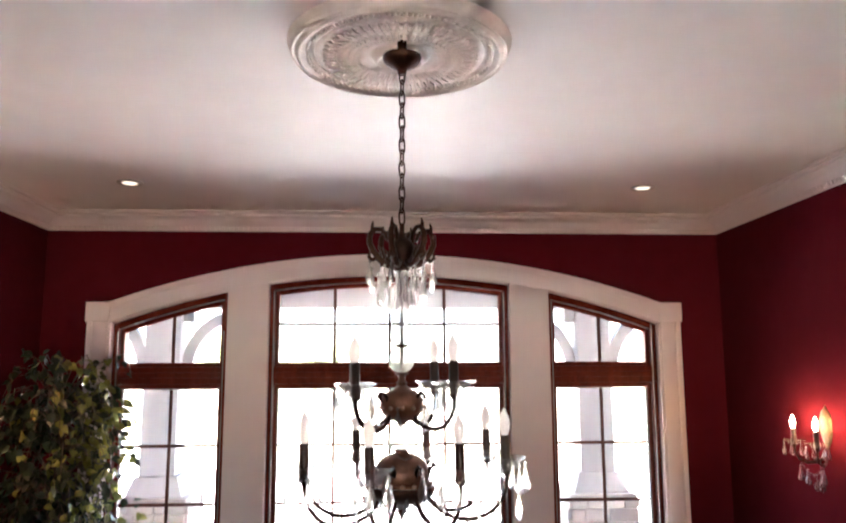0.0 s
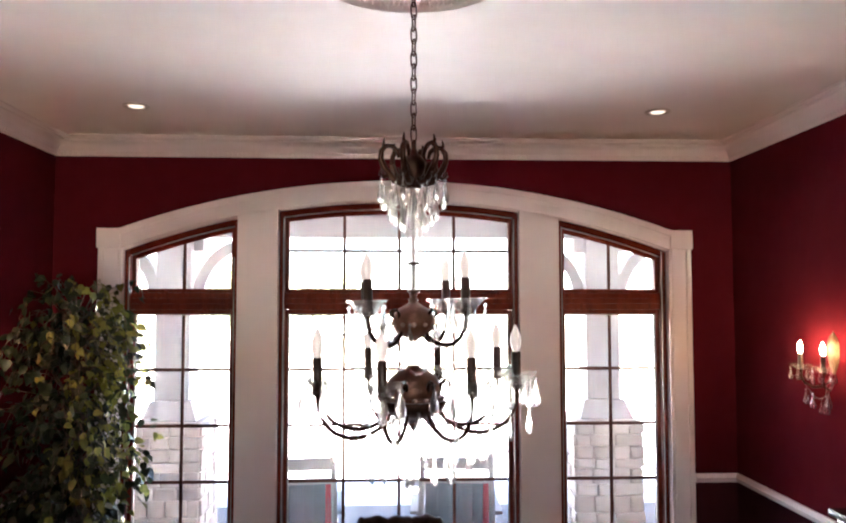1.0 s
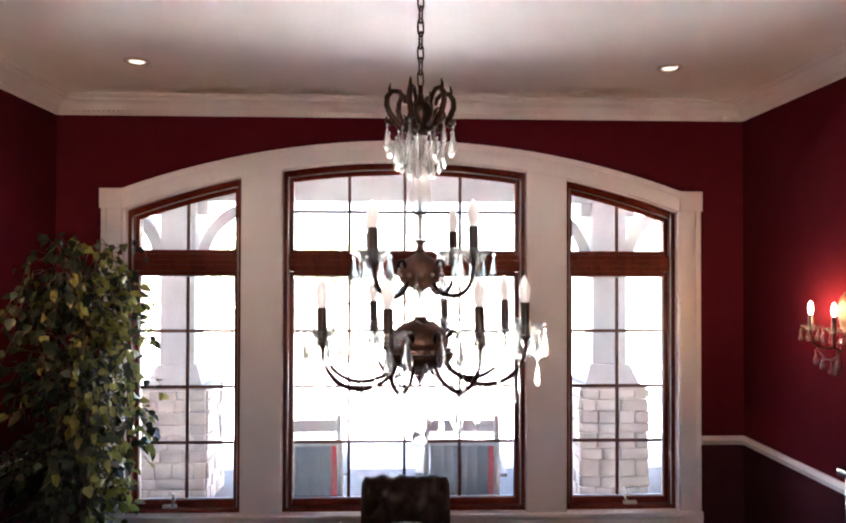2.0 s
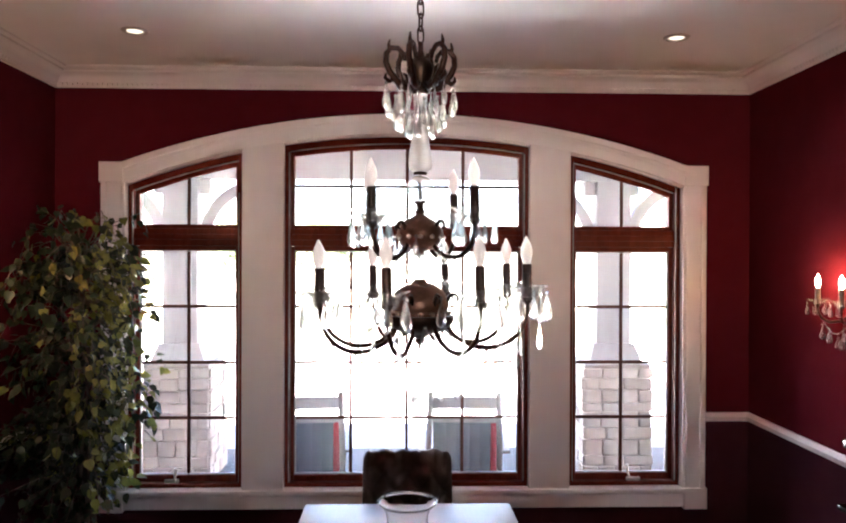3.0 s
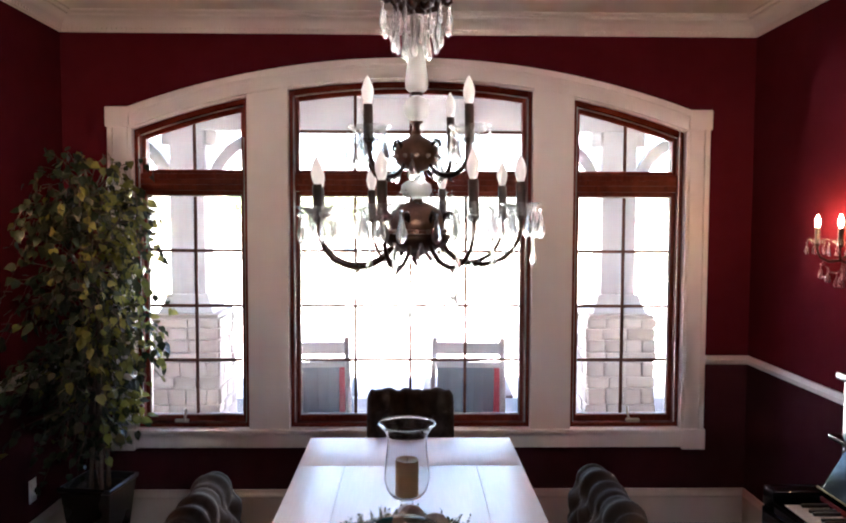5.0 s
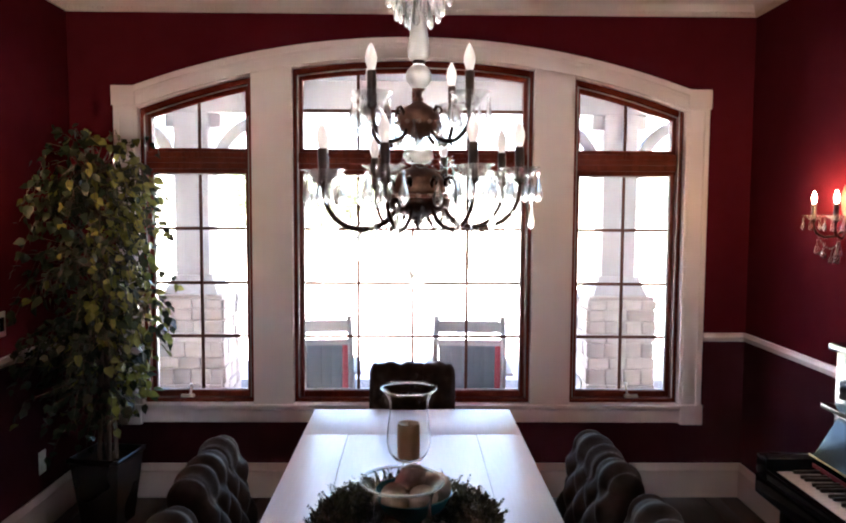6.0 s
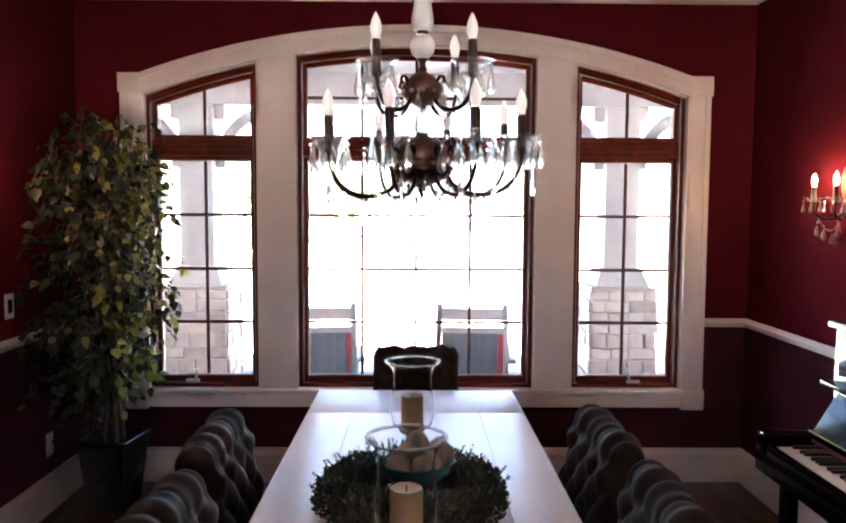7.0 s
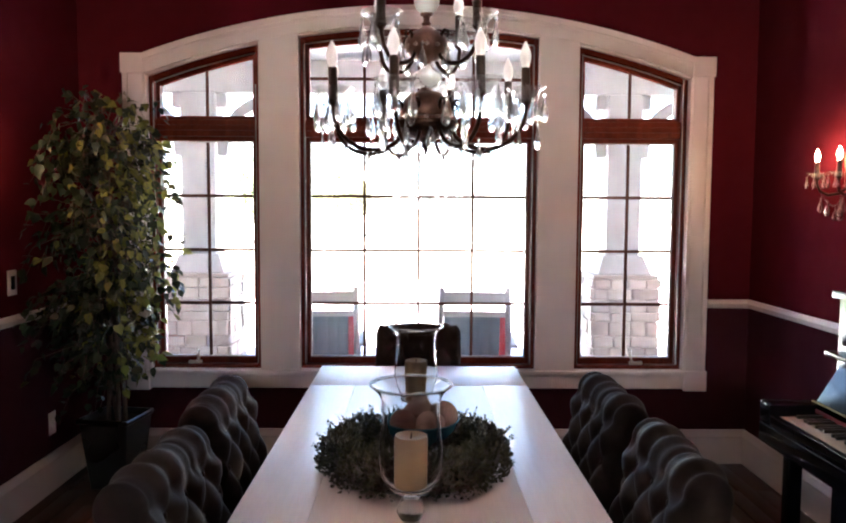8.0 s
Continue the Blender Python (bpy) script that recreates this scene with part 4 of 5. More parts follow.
for k in range(8):
    a0, a1 = radians(45 * k - 152), radians(45 * k - 107)
    for r0, zt, sag in ((0.150, 1.600, 0.035), (0.085, 1.76, 0.03)):
        for i in range(13):
            u = i / 12
            a = a0 + (a1 - a0) * u
            lathe(garland, [(0, -0.0032), (0.0032, 0), (0, 0.0032)], 5, (r0 * math.cos(a), r0 * math.sin(a), zt - sag * 4 * u * (1 - u)))
tagged(part("bead_garland", garland, CRYSTAL, chandelier, "thin swags of tiny crystal beads", smooth=None), kind="stuff")
wires = bmesh.new()
tube(wires, [(0, 0, 1.584), (0, 0, 1.478)], 0.0008, 5)
part("ball_wire", wires, BRONZE, chandelier)
part("crystal_ball", turned([(0, 1.438)] + [(0.020 * math.sin(math.pi * i / 12), 1.458 - 0.020 * math.cos(math.pi * i / 12)) for i in range(1, 12)] + [(0, 1.478)], 18), CRYSTAL, chandelier, "clear faceted crystal ball")


# ---- wall sconces ----
def wall_sconce(x, y, z, turn):
    """Local x points out of the wall."""
    s = thing("wall_sconce", "lit two-candle crystal wall sconce with a gilt back plate", "wall sconce", (x, y, z), turn, "wall sconces")
    bm = bmesh.new()
    lathe(bm, [(0, -0.105), (0.010, -0.100), (0.024, -0.07), (0.040, -0.03), (0.045, 0.02), (0.040, 0.06), (0.026, 0.09), (0.010, 0.105), (0.004, 0.118), (0, 0.122)], 16)
    for v in bm.verts:
        v.co = Vector((0.002 + 0.35 * max(v.co.x, 0) + 0.001 * math.sin(90 * v.co.z), v.co.y, 0.85 * v.co.z + 0.055))
    part("back_plate", bm, GILT, s)
    for k in (-1, 1):
        bm = bmesh.new()
        tube(bm, [(0.012, k * 0.008, -0.06), (0.035, k * 0.03, -0.085), (0.062, k * 0.062, -0.092), (0.093, k * 0.072, -0.075), (0.102, k * 0.083, -0.045), (0.102, k * 0.086, -0.022)], [0.005, 0.006, 0.006, 0.0055, 0.005, 0.0045], 8)
        arm = part("arm", bm, BRONZE, s)
        piece("candle_cup", cup_mesh, arm, pose(0.102, k * 0.086, -0.010))
        piece("bobeche", sconce_bob, arm, pose(0.102, k * 0.086, -0.012) @ Matrix.Diagonal((1.0, 1.0, 0.7, 1)))
        piece("candle_sleeve", sleeve_mesh, arm, pose(0.102, k * 0.086, -0.004))
        b = piece("bulb", sconce_bulb_mesh, arm, pose(0.102, k * 0.086, 0.057) @ Matrix.Diagonal((0.72, 0.72, 0.80, 1)))
        tagged(b, "glowing warm candle bulb")
        for i in range(7):
            a = 2 * math.pi * i / 7
            piece("prism", sconce_prism, arm, pose(0.102 + 0.044 * math.cos(a), k * 0.086 + 0.044 * math.sin(a), -0.016) @ Matrix.Diagonal((0.9, 0.9, 0.85, 1)))
        for u, v, w in ((0.07, 0.05, -0.125), (0.05, 0.02, -0.145), (0.08, 0.085, -0.11)):
            piece("prism", sconce_prism, arm, pose(u, k * v, w) @ Matrix.Diagonal((1.5, 1.5, 1.1, 1)))
    bm = bmesh.new()
    for k in (-1, 1):
        for i in range(15):
            u = i / 14
            lathe(bm, [(0, -0.004), (0.004, 0), (0, 0.004)], 6, (0.09 - 0.05 * u, k * 0.083 * (1 - u), -0.07 - 0.07 * math.sin(math.pi * u * 0.75)))
    tagged(part("bead_swag", bm, CRYSTAL, s, "swag of small crystal beads", smooth=None), kind="stuff")
    return s


wall_sconce(XR, -0.925, 1.612, 180)
wall_sconce(XL, -1.17, 1.612, 0)

# ---- dining table and what stands on it ----
table = thing("dining_table", "long whitewashed dining table with a planked satin top", "dining table", (0, 0, 0))
TZ, TX, TF, TN = 0.742, 0.436, -0.851, -3.55
boards = [(-TX, TX, TF - 0.004 - 0.36, TF)]
xs = [-TX, -0.255, 0.255, TX]
for y0, y1 in ((TN + 0.364, TF - 0.364),):
    for a, b in zip(xs, xs[1:]):
        boards.append((a, b, y0, y1))
boards.append((-TX, TX, TN, TN + 0.361))
for a, b, y0, y1 in boards:
    part("plank", boxed(a + 0.0007, b - 0.0007, y0 + 0.0007, y1 - 0.0007, TZ - 0.035, TZ, 0.0015), TABLETOP, table)
part("apron", boxed(-TX + 0.06, TX - 0.06, TN + 0.06, TF - 0.06, TZ - 0.12, TZ - 0.036, 0.004), TABLETOP, table)
for sx in (-1, 1):
    for y in (TF - 0.12, TN + 0.12):
        part("leg", boxed(sx * 0.33 - 0.045, sx * 0.33 + 0.045, y - 0.045, y + 0.045, -0.002, TZ - 0.12, 0.006), TABLETOP, table)


def hurricane(x, y):
    h = thing("hurricane_vase", "footed clear glass hurricane vase holding a pillar candle", "candle vase", (x, y, TZ + 0.001), group="hurricane vases on the table")
    stem = [(0, 0), (0.062, 0), (0.064, 0.006), (0.050, 0.014), (0.024, 0.026), (0.016, 0.040), (0.024, 0.054), (0.030, 0.068), (0.024, 0.084), (0.018, 0.096), (0.023, 0.105), (0, 0.107)]
    outer = [(0, 0.108), (0.024, 0.108), (0.046, 0.118), (0.062, 0.140), (0.069, 0.170), (0.068, 0.205), (0.063, 0.245), (0.060, 0.280), (0.062, 0.305), (0.070, 0.322), (0.083, 0.334)]
    inner = [(0.082, 0.337), (0.068, 0.326), (0.0593, 0.306), (0.0573, 0.280), (0.0603, 0.245), (0.0653, 0.205), (0.0663, 0.170), (0.0593, 0.143), (0.044, 0.123), (0.02, 0.116), (0, 0.115)]
    part("glass", turned(outer + inner, 36), CLEAR, h, "clear glass bowl", 60)
    part("foot", turned(stem, 32), THICKGLASS, h, "solid turned glass stem and foot", 60)
    rim = [(0.0850 + 0.0026 * math.cos(2 * math.pi * i / 10), 0.3385 + 0.0026 * math.sin(2 * math.pi * i / 10)) for i in range(10)]
    bm = lathe(bmesh.new(), rim, 40, close=True)
    bmesh.ops.recalc_face_normals(bm, faces=bm.faces)
    part("rim", bm, RIMGLASS, h, "thick rolled glass rim", 60)
    c = part("candle", turned([(0, 0.117), (0.030, 0.117), (0.035, 0.120), (0.035, 0.226), (0.033, 0.230), (0.026, 0.227), (0.010, 0.223), (0, 0.222)], 24), WAX, h, "cream pillar candle")
    part("wick", tube(bmesh.new(), [(0, 0, 0.222), (0.001, 0, 0.234)], 0.0012, 6), WICK, c)


hurricane(-0.022, -2.605)
hurricane(-0.012, -1.838)

WX, WY = -0.014, -2.16
wreath = thing("wreath", "round dark green boxwood wreath lying on the table", "wreath", (WX, WY, TZ))
rnd = random.Random(5)
part("twig_ring", tube(bmesh.new(), [(0.195 * math.cos(a), 0.195 * math.sin(a), 0.042) for a in [2 * math.pi * i / 40 for i in range(41)]], 0.040, 8, False), BARK, wreath)
verts, faces = [], []
for k in range(9500):
    a = rnd.uniform(0, 2 * math.pi)
    b = rnd.uniform(-0.5, math.pi + 0.5)
    rr = 0.062 * rnd.uniform(0.62, 1.06) * (1 + 0.22 * noise.noise(Vector((math.cos(a) * 4, math.sin(a) * 4, 1))))
    c = Vector(((0.195 + rr * math.cos(b)) * math.cos(a), (0.195 + rr * math.cos(b)) * math.sin(a), max(0.004, 0.036 + rr * 1.05 * math.sin(b))))
    out = Vector((math.cos(b) * math.cos(a), math.cos(b) * math.sin(a), abs(math.sin(b)))) + Vector((rnd.gauss(0, 0.5), rnd.gauss(0, 0.5), rnd.gauss(0.1, 0.4)))
    out.normalize()
    v = out.orthogonal().normalized()
    v.rotate(Matrix.Rotation(rnd.uniform(0, 6.28), 3, out))
    w = out.cross(v) * 0.0012
    s = rnd.uniform(0.009, 0.0165)
    n0 = len(verts)
    verts += [c, c + out * s * 0.5 + v * s * 0.34 + w, c + out * s, c + out * s * 0.5 - v * s * 0.34 + w]
    faces.append((n0, n0 + 1, n0 + 2, n0 + 3))
me = bpy.data.meshes.new("leaves")
me.from_pydata(verts, [], faces)
me.materials.append(BOXWOOD)
o = tagged(new("leaves", me), kind="stuff")
o.parent = wreath
sprigs = bmesh.new()
for k in range(150):
    a, b = rnd.uniform(0, 6.28), rnd.uniform(0.0, 2.2)
    p = Vector(((0.195 + 0.052 * math.cos(b)) * math.cos(a), (0.195 + 0.052 * math.cos(b)) * math.sin(a), 0.036 + 0.055 * math.sin(b)))
    d = Vector((math.cos(b) * math.cos(a), math.cos(b) * math.sin(a), 0.3 + math.sin(b))).normalized() * rnd.uniform(0.018, 0.042)
    tube(sprigs, [p, p + d], [0.001, 0.0005], 4)
    for q in (0.4, 0.6, 0.8, 1.0):
        e = p + d * q
        side = d.orthogonal().normalized() * 0.007
        side.rotate(Matrix.Rotation(rnd.uniform(0, 6.28), 3, d.normalized()))
        for sgn in (-1, 1):
            t = e + side * sgn + d * 0.2
            mid = e.lerp(t, 0.5)
            wd = side.cross(d).normalized() * 0.003
            sprigs.faces.new([sprigs.verts.new(c) for c in (e, mid + wd, t, mid - wd)])
tagged(part("sprig_fringe", sprigs, BOXWOOD, wreath, smooth=None), kind="stuff")

bowl = thing("bowl", "footed teal glazed bowl set inside the wreath", "bowl", (WX + 0.012, WY + 0.03, TZ + 0.001))
part("dish", turned([(0, 0), (0.055, 0), (0.058, 0.008), (0.034, 0.022), (0.030, 0.040), (0.050, 0.060), (0.085, 0.082), (0.104, 0.108), (0.110, 0.128), (0.107, 0.130), (0.098, 0.108), (0.080, 0.092), (0.05, 0.072), (0, 0.068)], 36), TEAL, bowl)
for x, y, z, r in ((-0.048, -0.035, 0.052, 0.042), (0.030, -0.052, 0.054, 0.040), (0.066, 0.020, 0.060, 0.042), (-0.010, 0.045, 0.056, 0.042), (0.004, -0.004, 0.098, 0.036)):
    b = part("decorative_ball", turned([(0, -r)] + [(r * math.sin(math.pi * i / 14), -r * math.cos(math.pi * i / 14)) for i in range(1, 14)] + [(0, r)], 22), TWINE, smooth=60)
    b.matrix_basis = pose(WX + 0.012 + x, WY + 0.03 + y, TZ + z + 0.072, 30 * x * 100, 50 * y * 100, 0)
    tagged(b, "beige twine-wrapped decorative ball in the teal bowl", "decorative ball", "balls in the bowl")


# ---- tufted dining chairs ----
def chair_profile(n=92):
    """The back's section, front side up and over the roll and down behind: (x, z), front towards +x."""
    pts = []
    for i in range(n + 1):
        u = i / n
        if u < 0.52:
            w = u / 0.52
            pts.append((0.060 - 0.030 * w - 0.035 * w ** 3, 0.46 + 0.385 * w))
        elif u < 0.80:
            a = radians(-5 + 205 * (u - 0.52) / 0.28)
            pts.append((-0.050 + 0.045 * math.cos(a), 0.849 + 0.045 * math.sin(a)))
        else:
            w = (u - 0.80) / 0.20
            pts.append((-0.092 + 0.055 * math.sin(w * 1.57), 0.834 - 0.374 * w))
    return pts


def chair_back(width):
    bm = bmesh.new()
    prof = chair_profile()
    n, m = len(prof), 60
    lens = [0.0]
    for a, b in zip(prof, prof[1:]):
        lens.append(lens[-1] + math.hypot(b[0] - a[0], b[1] - a[1]))
    grid = []
    for i, (x, z) in enumerate(prof):
        a, b = prof[max(i - 1, 0)], prof[min(i + 1, n - 1)]
        tx, tz = b[0] - a[0], b[1] - a[1]
        ln = math.hypot(tx, tz)
        nx, nz = tz / ln, -tx / ln
        row = []
        for j in range(m + 1):
            q = j / m * 2 - 1
            y = q * width / 2
            edge = min(1.0, (1 - abs(q)) / 0.13)
            tuft = min(1.0, lens[i] / 0.05) * max(0.0, min(1.0, (0.60 - lens[i]) / 0.08))
            u, v = y / 0.122, (lens[i] - 0.03) / 0.160
            p = abs(math.sin(math.pi * (u + v))) * abs(math.sin(math.pi * (u - v)))
            over = max(0.0, min(1.0, (lens[i] - 0.35) / 0.04))
            pleat = abs(math.sin(math.pi * (u + 0.5))) ** 0.55
            p = p ** 0.6 * (1 - over) + pleat * over * (0.75 + 0.25 * math.cos(9 * u + 2))
            d = ((0.029 - 0.009 * over) * p + 0.006 * over) * tuft * min(1, edge + 0.1) + 0.016 * (1 - tuft) - 0.006 * tuft
            d += 0.003 * noise.noise(Vector((7 * y, 9 * lens[i], 3)))
            d -= 0.022 * (1 - edge) ** 2
            row.append(bm.verts.new((x + nx * d, y, z + nz * d)))
        grid.append(row)
    for a, b in zip(grid, grid[1:]):
        for j in range(m):
            bm.faces.new((a[j], a[j + 1], b[j + 1], b[j]))
    bm.faces.new([r[0] for r in grid])
    bm.faces.new([r[-1] for r in reversed(grid)])
    bm.faces.new(list(grid[0]) + list(reversed(grid[-1])))
    bmesh.ops.recalc_face_normals(bm, faces=bm.faces)
    return bm


def dining_chair(width):
    """Faces +x; the back stands at x = 0."""
    c = thing("dining_chair", "charcoal velvet dining chair with a diamond-tufted rolled back", "dining chair", group="chairs round the table")
    part("backrest", chair_back(width), VELVET, c, smooth=70)
    btn = mesh_of("button", turned([(0, -0.003), (0.007, 0.0), (0.006, 0.003), (0, 0.0045)], 10), VELVET, 60)
    prof = chair_profile()
    lens = [0.0]
    for a, b in zip(prof, prof[1:]):
        lens.append(lens[-1] + math.hypot(b[0] - a[0], b[1] - a[1]))
    for row in range(1, 5):
        s = 0.03 + 0.080 * row
        i = min(range(len(lens)), key=lambda k: abs(lens[k] - s))
        a, b = prof[max(i - 1, 0)], prof[min(i + 1, len(prof) - 1)]
        tx, tz = b[0] - a[0], b[1] - a[1]
        ang = math.degrees(math.atan2(-tx, tz))
        for col in range(-4, 5):
            y = 0.061 * col
            if (col + row) % 2 or abs(y) > width / 2 - 0.03:
                continue
            piece("button", btn, c, pose(prof[i][0], y, prof[i][1]) @ pose(0, 0, 0, 0, 90 - ang, 0))
    bm = boxed(0.03, 0.50, -width / 2 - 0.005, width / 2 + 0.005, 0.37, 0.475, 0.03)
    part("seat", bm, VELVET, c)
    part("seat_frame", boxed(-0.03, 0.48, -width / 2 + 0.01, width / 2 - 0.01, 0.31, 0.369, 0.006), VELVET, c)
    for y in (-width / 2 + 0.04, width / 2 - 0.04):
        part("leg", tube(bmesh.new(), [(0.44, y, 0.31), (0.44, y, 0.0)], [0.024, 0.014], 8), DARKWOOD, c)
        part("leg", tube(bmesh.new(), [(0.0, y, 0.31), (-0.03, y, 0.15), (-0.08, y, 0.0)], [0.024, 0.02, 0.014], 8), DARKWOOD, c)
    return c


first = dining_chair(0.45)
first.matrix_basis = pose(-0.562, -1.93, 0, 0, 0, 1)
for x, y, turn in ((-0.538, -2.50, -2), (0.545, -1.88, 181), (0.555, -2.43, 178)):
    copy_thing(first, pose(x, y, 0, 0, 0, turn))
copy_thing(first, pose(0.0, -0.56, 0, 0, 0, -90) @ Matrix.Diagonal((1, 0.93, 0.972, 1)))      # the smaller chair at the head

# ---- upright piano ----
piano = thing("upright_piano", "glossy black upright piano with its keyboard open", "piano", (XR - 0.022, -1.44, 0))
PL = 1.46                                     # length, away from the window
part("cabinet", boxed(-0.305, 0.0, -PL, 0.0, 0.02, 1.125, 0.006), PIANO, piano)
part("lid", boxed(-0.33, 0.0, -PL - 0.012, 0.012, 1.127, 1.155, 0.006), PIANO, piano)
part("upper_panel", boxed(-0.320, -0.306, -PL + 0.05, -0.05, 0.96, 1.10, 0.004), PIANO, piano)
part("ledge", boxed(-0.36, -0.29, -PL + 0.01, -0.005, 0.915, 0.935, 0.006), PIANO, piano)
o = part("fallboard", boxed(-0.012, 0.0, -PL + 0.09, -0.088, 0.0, 0.165, 0.004), PIANO, piano, "tilted glossy black fallboard behind the keys")
o.matrix_basis = pose(-0.415, 0, 0.757, 0, 31, 0)
part("keybed", boxed(-0.59, -0.306, -PL + 0.002, -0.002, 0.60, 0.672, 0.006), PIANO, piano)
part("key_slip", boxed(-0.59, -0.565, -PL + 0.087, -0.087, 0.673, 0.715, 0.006), PIANO, piano)
for y in (0.0, -PL + 0.085):
    bm = boxed(-0.590, -0.306, y - 0.085, y, 0.673, 0.750, 0.014)
    part("cheek_block", bm, PIANO, piano)
    part("leg", boxed(-0.500, -0.448, y - 0.062, y - 0.012, 0.07, 0.599, 0.008), PIANO, piano)
for y in (-0.008, -PL + 0.077):
    part("toe_block", boxed(-0.57, -0.3, y - 0.066, y, 0.0, 0.069, 0.01), PIANO, piano)
part("key_felt", boxed(-0.425, -0.42, -PL + 0.05, -0.05, 0.72, 0.735), FELT, piano)
white = mesh_of("white_key", boxed(-0.562, -0.421, -0.0117, 0.0117, 0.690, 0.722, 0.0015), IVORY, 30)
black = mesh_of("black_key", boxed(-0.515, -0.421, -0.0055, 0.0055, 0.722, 0.734, 0.002), EBONY, 30)
n, step = 52, (PL - 0.20) / 52
for i in range(n):
    y = -0.105 - step * (i + 0.5)
    piece("white_key", white, piano, pose(0, y, -0.010))
    if (i + 5) % 7 not in (2, 6) and i < n - 1:
        piece("black_key", black, piano, pose(0, y - step / 2, -0.010))
hinge = part("hinge", tube(bmesh.new(), [(-0.418, -PL + 0.05, 0.756), (-0.418, -0.05, 0.756)], 0.003, 6), BRASS, piano, "thin brass hinge strip")

# ---- potted ficus ----
ficus = thing("ficus_tree", "tall artificial ficus with yellow-green leaves in a black planter", "potted tree", (-1.577, -0.34, 0))
bm = bmesh.new()
rows = []
for h, z in ((0.094, 0), (0.130, 0.350), (0.140, 0.353), (0.140, 0.375), (0.125, 0.375), (0.117, 0.320)):
    rows.append([bm.verts.new((sx * h, sy * h, z)) for sx, sy in ((-1, -1), (1, -1), (1, 1), (-1, 1))])
for a, b in zip(rows, rows[1:]):
    for k in range(4):
        bm.faces.new((a[k], a[(k + 1) % 4], b[(k + 1) % 4], b[k]))
bm.faces.new(list(reversed(rows[0])))
bmesh.ops.bevel(bm, geom=list(bm.edges), offset=0.004, segments=1, affect="EDGES")
bmesh.ops.recalc_face_normals(bm, faces=bm.faces)
pot = part("planter", bm, POT, ficus, "square tapered black glazed planter")
pot.matrix_basis = pose(0, 0, 0, 0, 0, -8)
bm = bmesh.new()
bmesh.ops.create_grid(bm, x_segments=14, y_segments=14, size=0.119)
for v in bm.verts:
    v.co.z = 0.340 + 0.012 * noise.noise(v.co * 22)
soil = part("soil", bm, SOIL, ficus, smooth=60)
soil.matrix_basis = pose(0, 0, 0, 0, 0, -8)
rnd = random.Random(11)
stems = []
for k in range(4):
    a = 1.57 * k + 0.4
    pts, rad = [], []
    for i in range(13):
        u = i / 12
        r = 0.035 - 0.02 * u + 0.012 * math.sin(7 * u + k)
        pts.append((r * math.cos(a + 3.2 * u) - 0.03 * u + 0.01, r * math.sin(a + 3.2 * u) - 0.05 * u, 0.32 + 1.46 * u))
        rad.append(0.013 - 0.008 * u)
    stems.append(pts)
    part("stem", tube(bmesh.new(), pts, rad, 8), BARK, ficus)


def leaf_mesh(seed, mat, size):
    r = random.Random(seed)
    bm = bmesh.new()
    fold, curl = r.uniform(0.10, 0.30), r.uniform(0.05, 0.30)
    outline = [(0.0, 0.0), (0.10, 0.26), (0.30, 0.40), (0.52, 0.36), (0.76, 0.17), (1.0, 0.0)]
    spine = [bm.verts.new((x * size, 0, -curl * x * x * size)) for x, w in outline]
    for s in (-1, 1):
        edge = [bm.verts.new(((x - (0.10 if i == 1 else 0)) * size, s * w * size, (fold * w - curl * x * x) * size)) for i, (x, w) in enumerate(outline[1:-1], 1)]
        line = [spine[0]] + edge + [spine[-1]]
        for i in range(len(spine) - 1):
            f = [spine[i], spine[i + 1], line[i + 1], line[i]] if s < 0 else [spine[i], line[i], line[i + 1], spine[i + 1]]
            f = list(dict.fromkeys(f))
            if len(f) > 2:
                bm.faces.new(f)
    return bm


LEAVES = [mesh_of("leaf", leaf_mesh(i, LEAF if i % 3 else LEAF_LIT_YELLOW, 0.050 + 0.004 * (i % 4)), LEAF if i % 3 else LEAF_LIT_YELLOW, 80) for i in range(9)]
twigs = bmesh.new()
spots = []
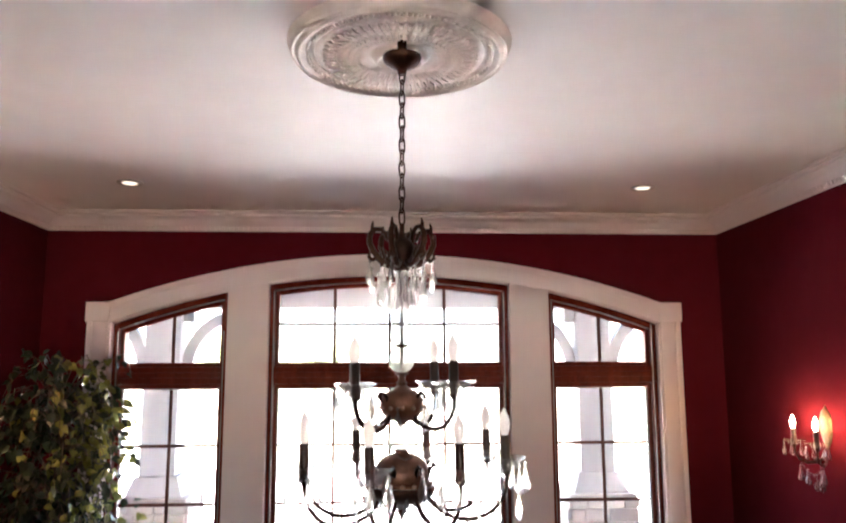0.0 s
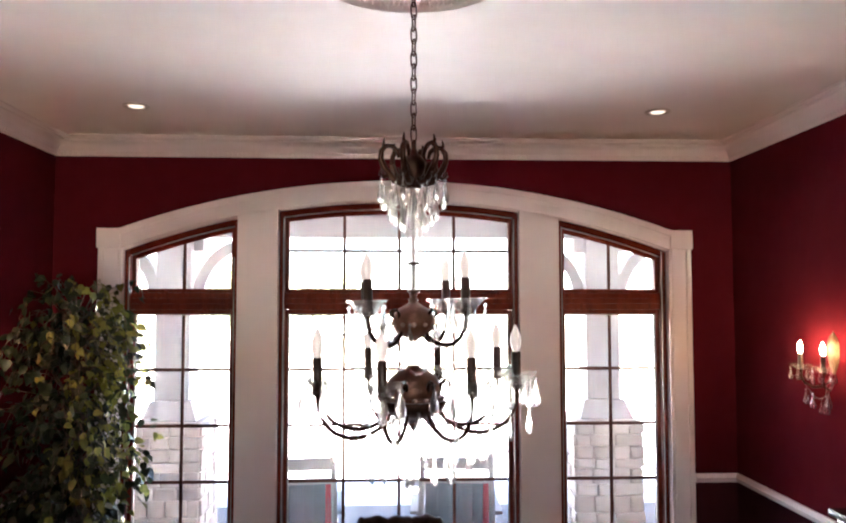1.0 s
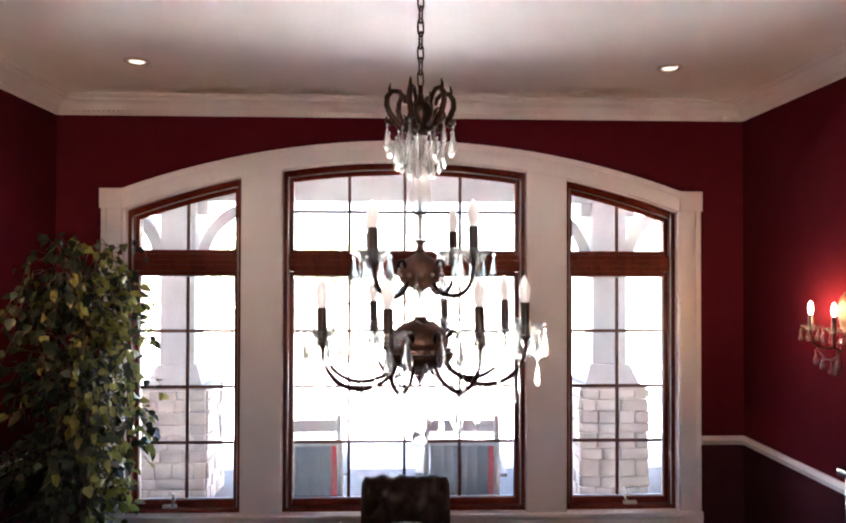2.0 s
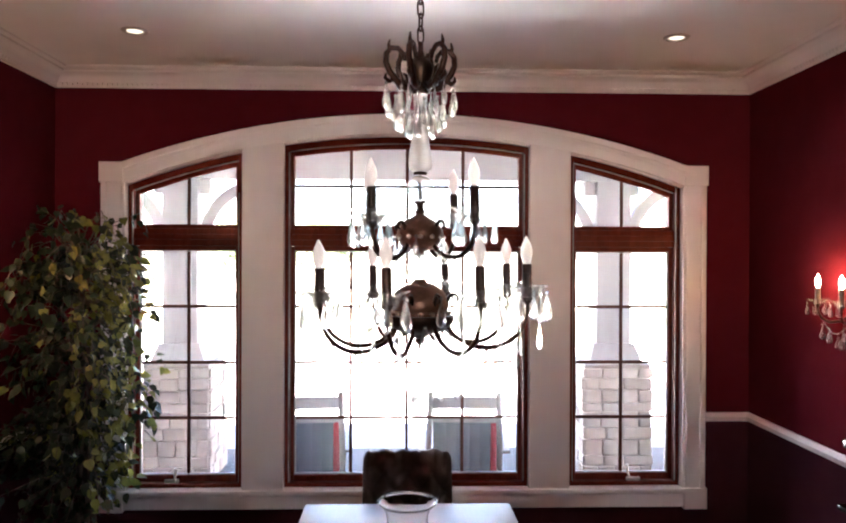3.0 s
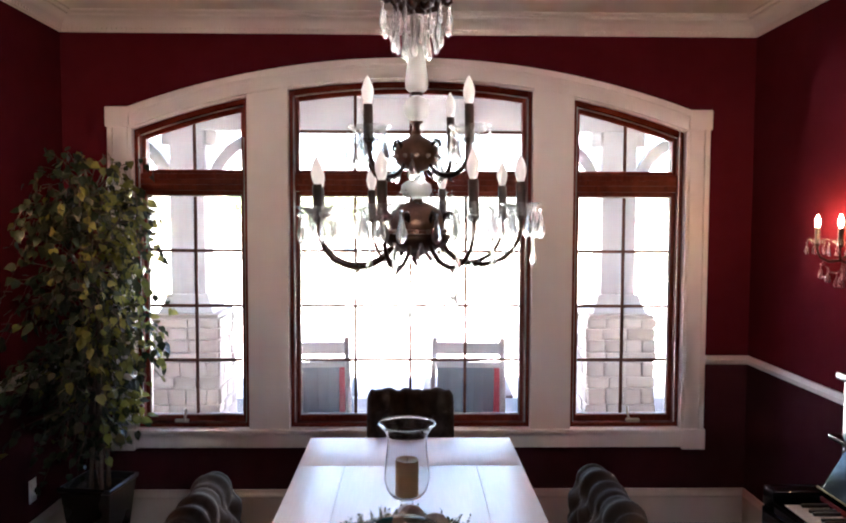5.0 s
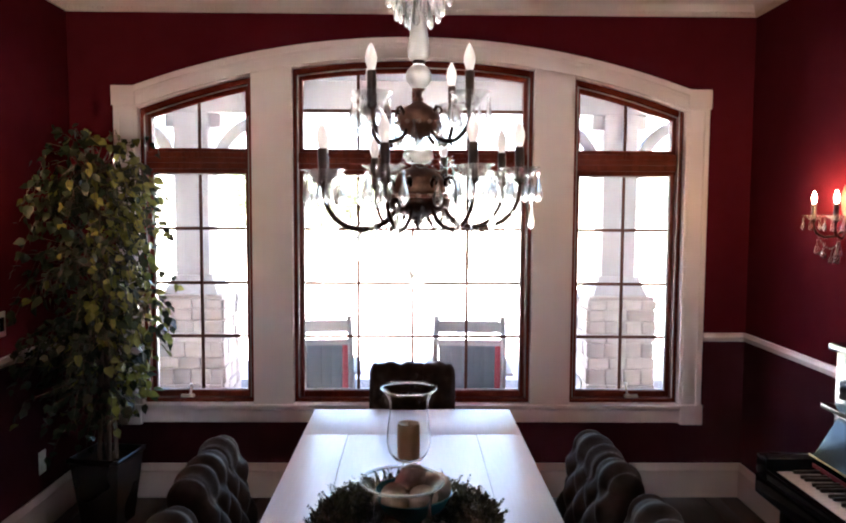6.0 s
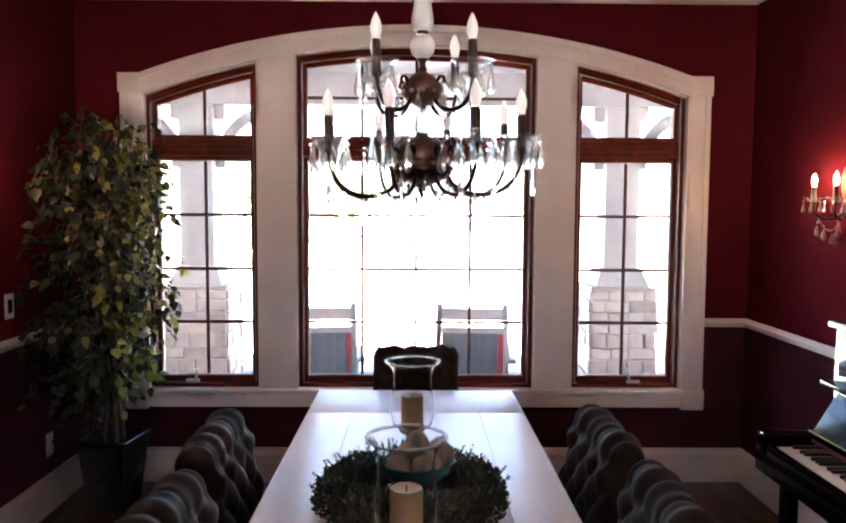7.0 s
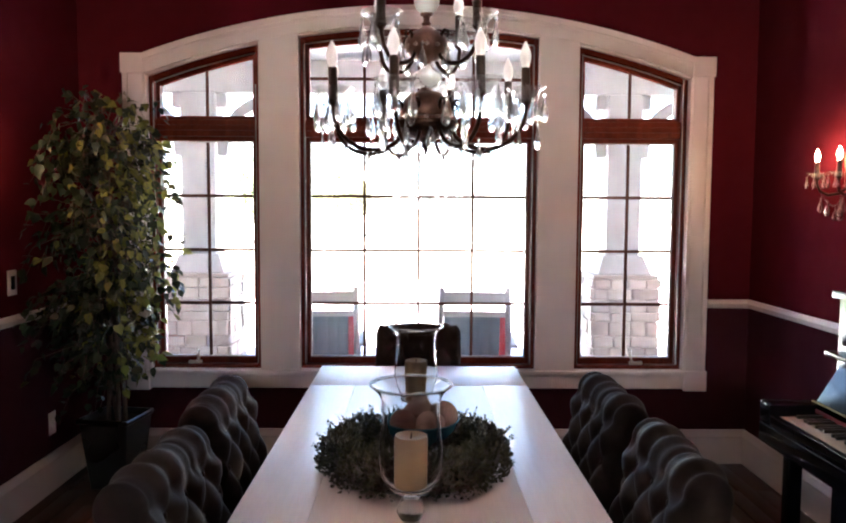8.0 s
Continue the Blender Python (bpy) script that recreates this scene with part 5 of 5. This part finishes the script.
for k in range(350):
    u = rnd.random()
    st = stems[k % 4]
    i = min(12, int(2.6 + 10 * u))
    p = Vector(st[i])
    a = rnd.uniform(0, 2 * math.pi)
    zrel = (p.z - 0.62) / 1.4
    reach = (0.12 + 0.30 * math.sin(math.pi * min(1, max(0.05, 0.12 + 0.85 * zrel)))) * rnd.uniform(0.35, 1.15) * (0.84 + 1.0 * noise.noise(Vector((2.2 * math.cos(a), 2.2 * math.sin(a), 3.5 * p.z))))
    e = p + Vector((math.cos(a) * reach + 0.015, math.sin(a) * reach - 0.06, rnd.uniform(-0.06, 0.24)))
    lim = 0.10 + 0.16 * min(1, max(0, (e.z - 0.62) / 0.45)) + 0.10 * math.exp(-((e.z - 1.35) / 0.22) ** 2)
    e.x = min(max(e.x, -0.22), lim)
    e.y = min(max(e.y, -0.36), 0.26)
    m1 = p.lerp(e, 0.5) + Vector((0, 0, 0.06))
    end = e + Vector((math.cos(a) * 0.05, math.sin(a) * 0.05, -0.10))
    end.x = min(max(end.x, -0.26), lim + 0.02)
    end.y = min(end.y, 0.26)
    tube(twigs, [p, m1, e, end], [0.0035, 0.0025, 0.0018, 0.001], 5)
    for q in range(9):
        w = q / 8
        c = m1.lerp(e, w * 1.6) if w < 0.62 else e.lerp(end, (w - 0.62) / 0.38)
        spots.append((c + Vector((rnd.gauss(0, 0.012), rnd.gauss(0, 0.012), rnd.gauss(0, 0.012))), a + rnd.gauss(0, 0.9)))
top = Vector(stems[0][-1])
lead = [top, top + Vector((0.0, -0.02, 0.10)), top + Vector((-0.06, -0.02, 0.19)), top + Vector((-0.13, -0.03, 0.24))]
tube(twigs, lead, [0.004, 0.003, 0.002, 0.001], 5)
for q in range(14):
    spots.append((lead[1].lerp(lead[3], q / 13) + Vector((rnd.gauss(0, 0.015), rnd.gauss(0, 0.015), rnd.gauss(0, 0.015))), rnd.uniform(0, 6.28)))
part("branchwork", twigs, BARK, ficus)
rest = {0: bmesh.new(), 1: bmesh.new()}
spots.sort(key=lambda s: s[0].y)
for k, (c, a) in enumerate(spots):
    m = pose(c.x, c.y, c.z, rnd.gauss(0, 40), rnd.uniform(-15, 88), math.degrees(a)) @ Matrix.Scale(rnd.uniform(0.62, 1.02), 4)
    # Bright leaves gather at +x, painting in the light from the window.
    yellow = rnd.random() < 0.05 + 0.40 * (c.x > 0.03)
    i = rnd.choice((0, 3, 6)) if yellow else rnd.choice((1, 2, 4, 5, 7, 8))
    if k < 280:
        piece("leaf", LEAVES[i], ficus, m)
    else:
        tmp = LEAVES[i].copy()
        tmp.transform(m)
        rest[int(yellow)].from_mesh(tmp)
        bpy.data.meshes.remove(tmp)
for k, mat in ((0, LEAF), (1, LEAF_LIT_YELLOW)):
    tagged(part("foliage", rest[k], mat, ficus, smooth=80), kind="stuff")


# ---- plates on the wall, window hardware ----
plate = thing("light_switch", "white wall plate with a dark rocker switch", "light switch", (XL, -0.735, 1.10))
part("plate", boxed(0.0, 0.006, -0.036, 0.036, -0.058, 0.058, 0.002), PLATE, plate)
part("rocker_switch", boxed(0.006, 0.010, -0.016, 0.016, -0.032, 0.032, 0.0015), PIANO, plate, "dark rocker")
outlet = thing("wall_outlet", "white duplex outlet plate low on the red wall", "outlet", (XL, -0.41, 0.345))
part("plate", boxed(0.0, 0.006, -0.036, 0.036, -0.058, 0.058, 0.002), PLATE, outlet)
for z in (-0.024, 0.024):
    part("socket", boxed(0.006, 0.0085, -0.016, 0.016, z - 0.014, z + 0.014, 0.002), PLATE, outlet)


def crank(x, turn):
    c = thing("window_crank", "satin metal casement crank on the window frame", "window crank", (x, 0.052, 0.562), turn, "casement cranks", "")
    part("base", boxed(-0.055, 0.02, -0.012, 0.012, -0.002, 0.016, 0.004), STEEL, c)
    part("handle", tube(bmesh.new(), [(0.0, -0.008, 0.012), (0.006, -0.018, 0.035), (0.009, -0.022, 0.082)], [0.008, 0.007, 0.009], 8), STEEL, c)


crank(-1.26, 0)
crank(1.24, 180)
for x in (-1.575,):
    s = thing("dark_wall_knob", "small dark round knob on the white window casing", "knob", (x, -0.024, 0.68))
    o = part("knob", turned([(0, 0.0), (0.022, 0.0), (0.024, 0.006), (0.016, 0.014), (0, 0.016)], 20), BRONZE, s)
    o.matrix_basis = pose(0, 0, 0, 90, 0, 0)

# ---- floor boards ----
plank = mesh_of("plank", boxed(-0.042, 0.042, -0.6, 0.6, -0.012, 0.0, 0.001), FLOORWOOD, 30)
for i in range(45):
    x = XL + 0.021 + 0.0845 * i
    for k in range(6):
        y = -0.62 - 1.204 * k + (0.6 if i % 2 else 0.0) + (0.2 if i % 3 else 0)
        if x + 0.042 < XR and y - 0.6 > YB + 0.01 and y + 0.6 < 0:
            piece("plank", plank, floor, pose(x + 0.021, y, 0))
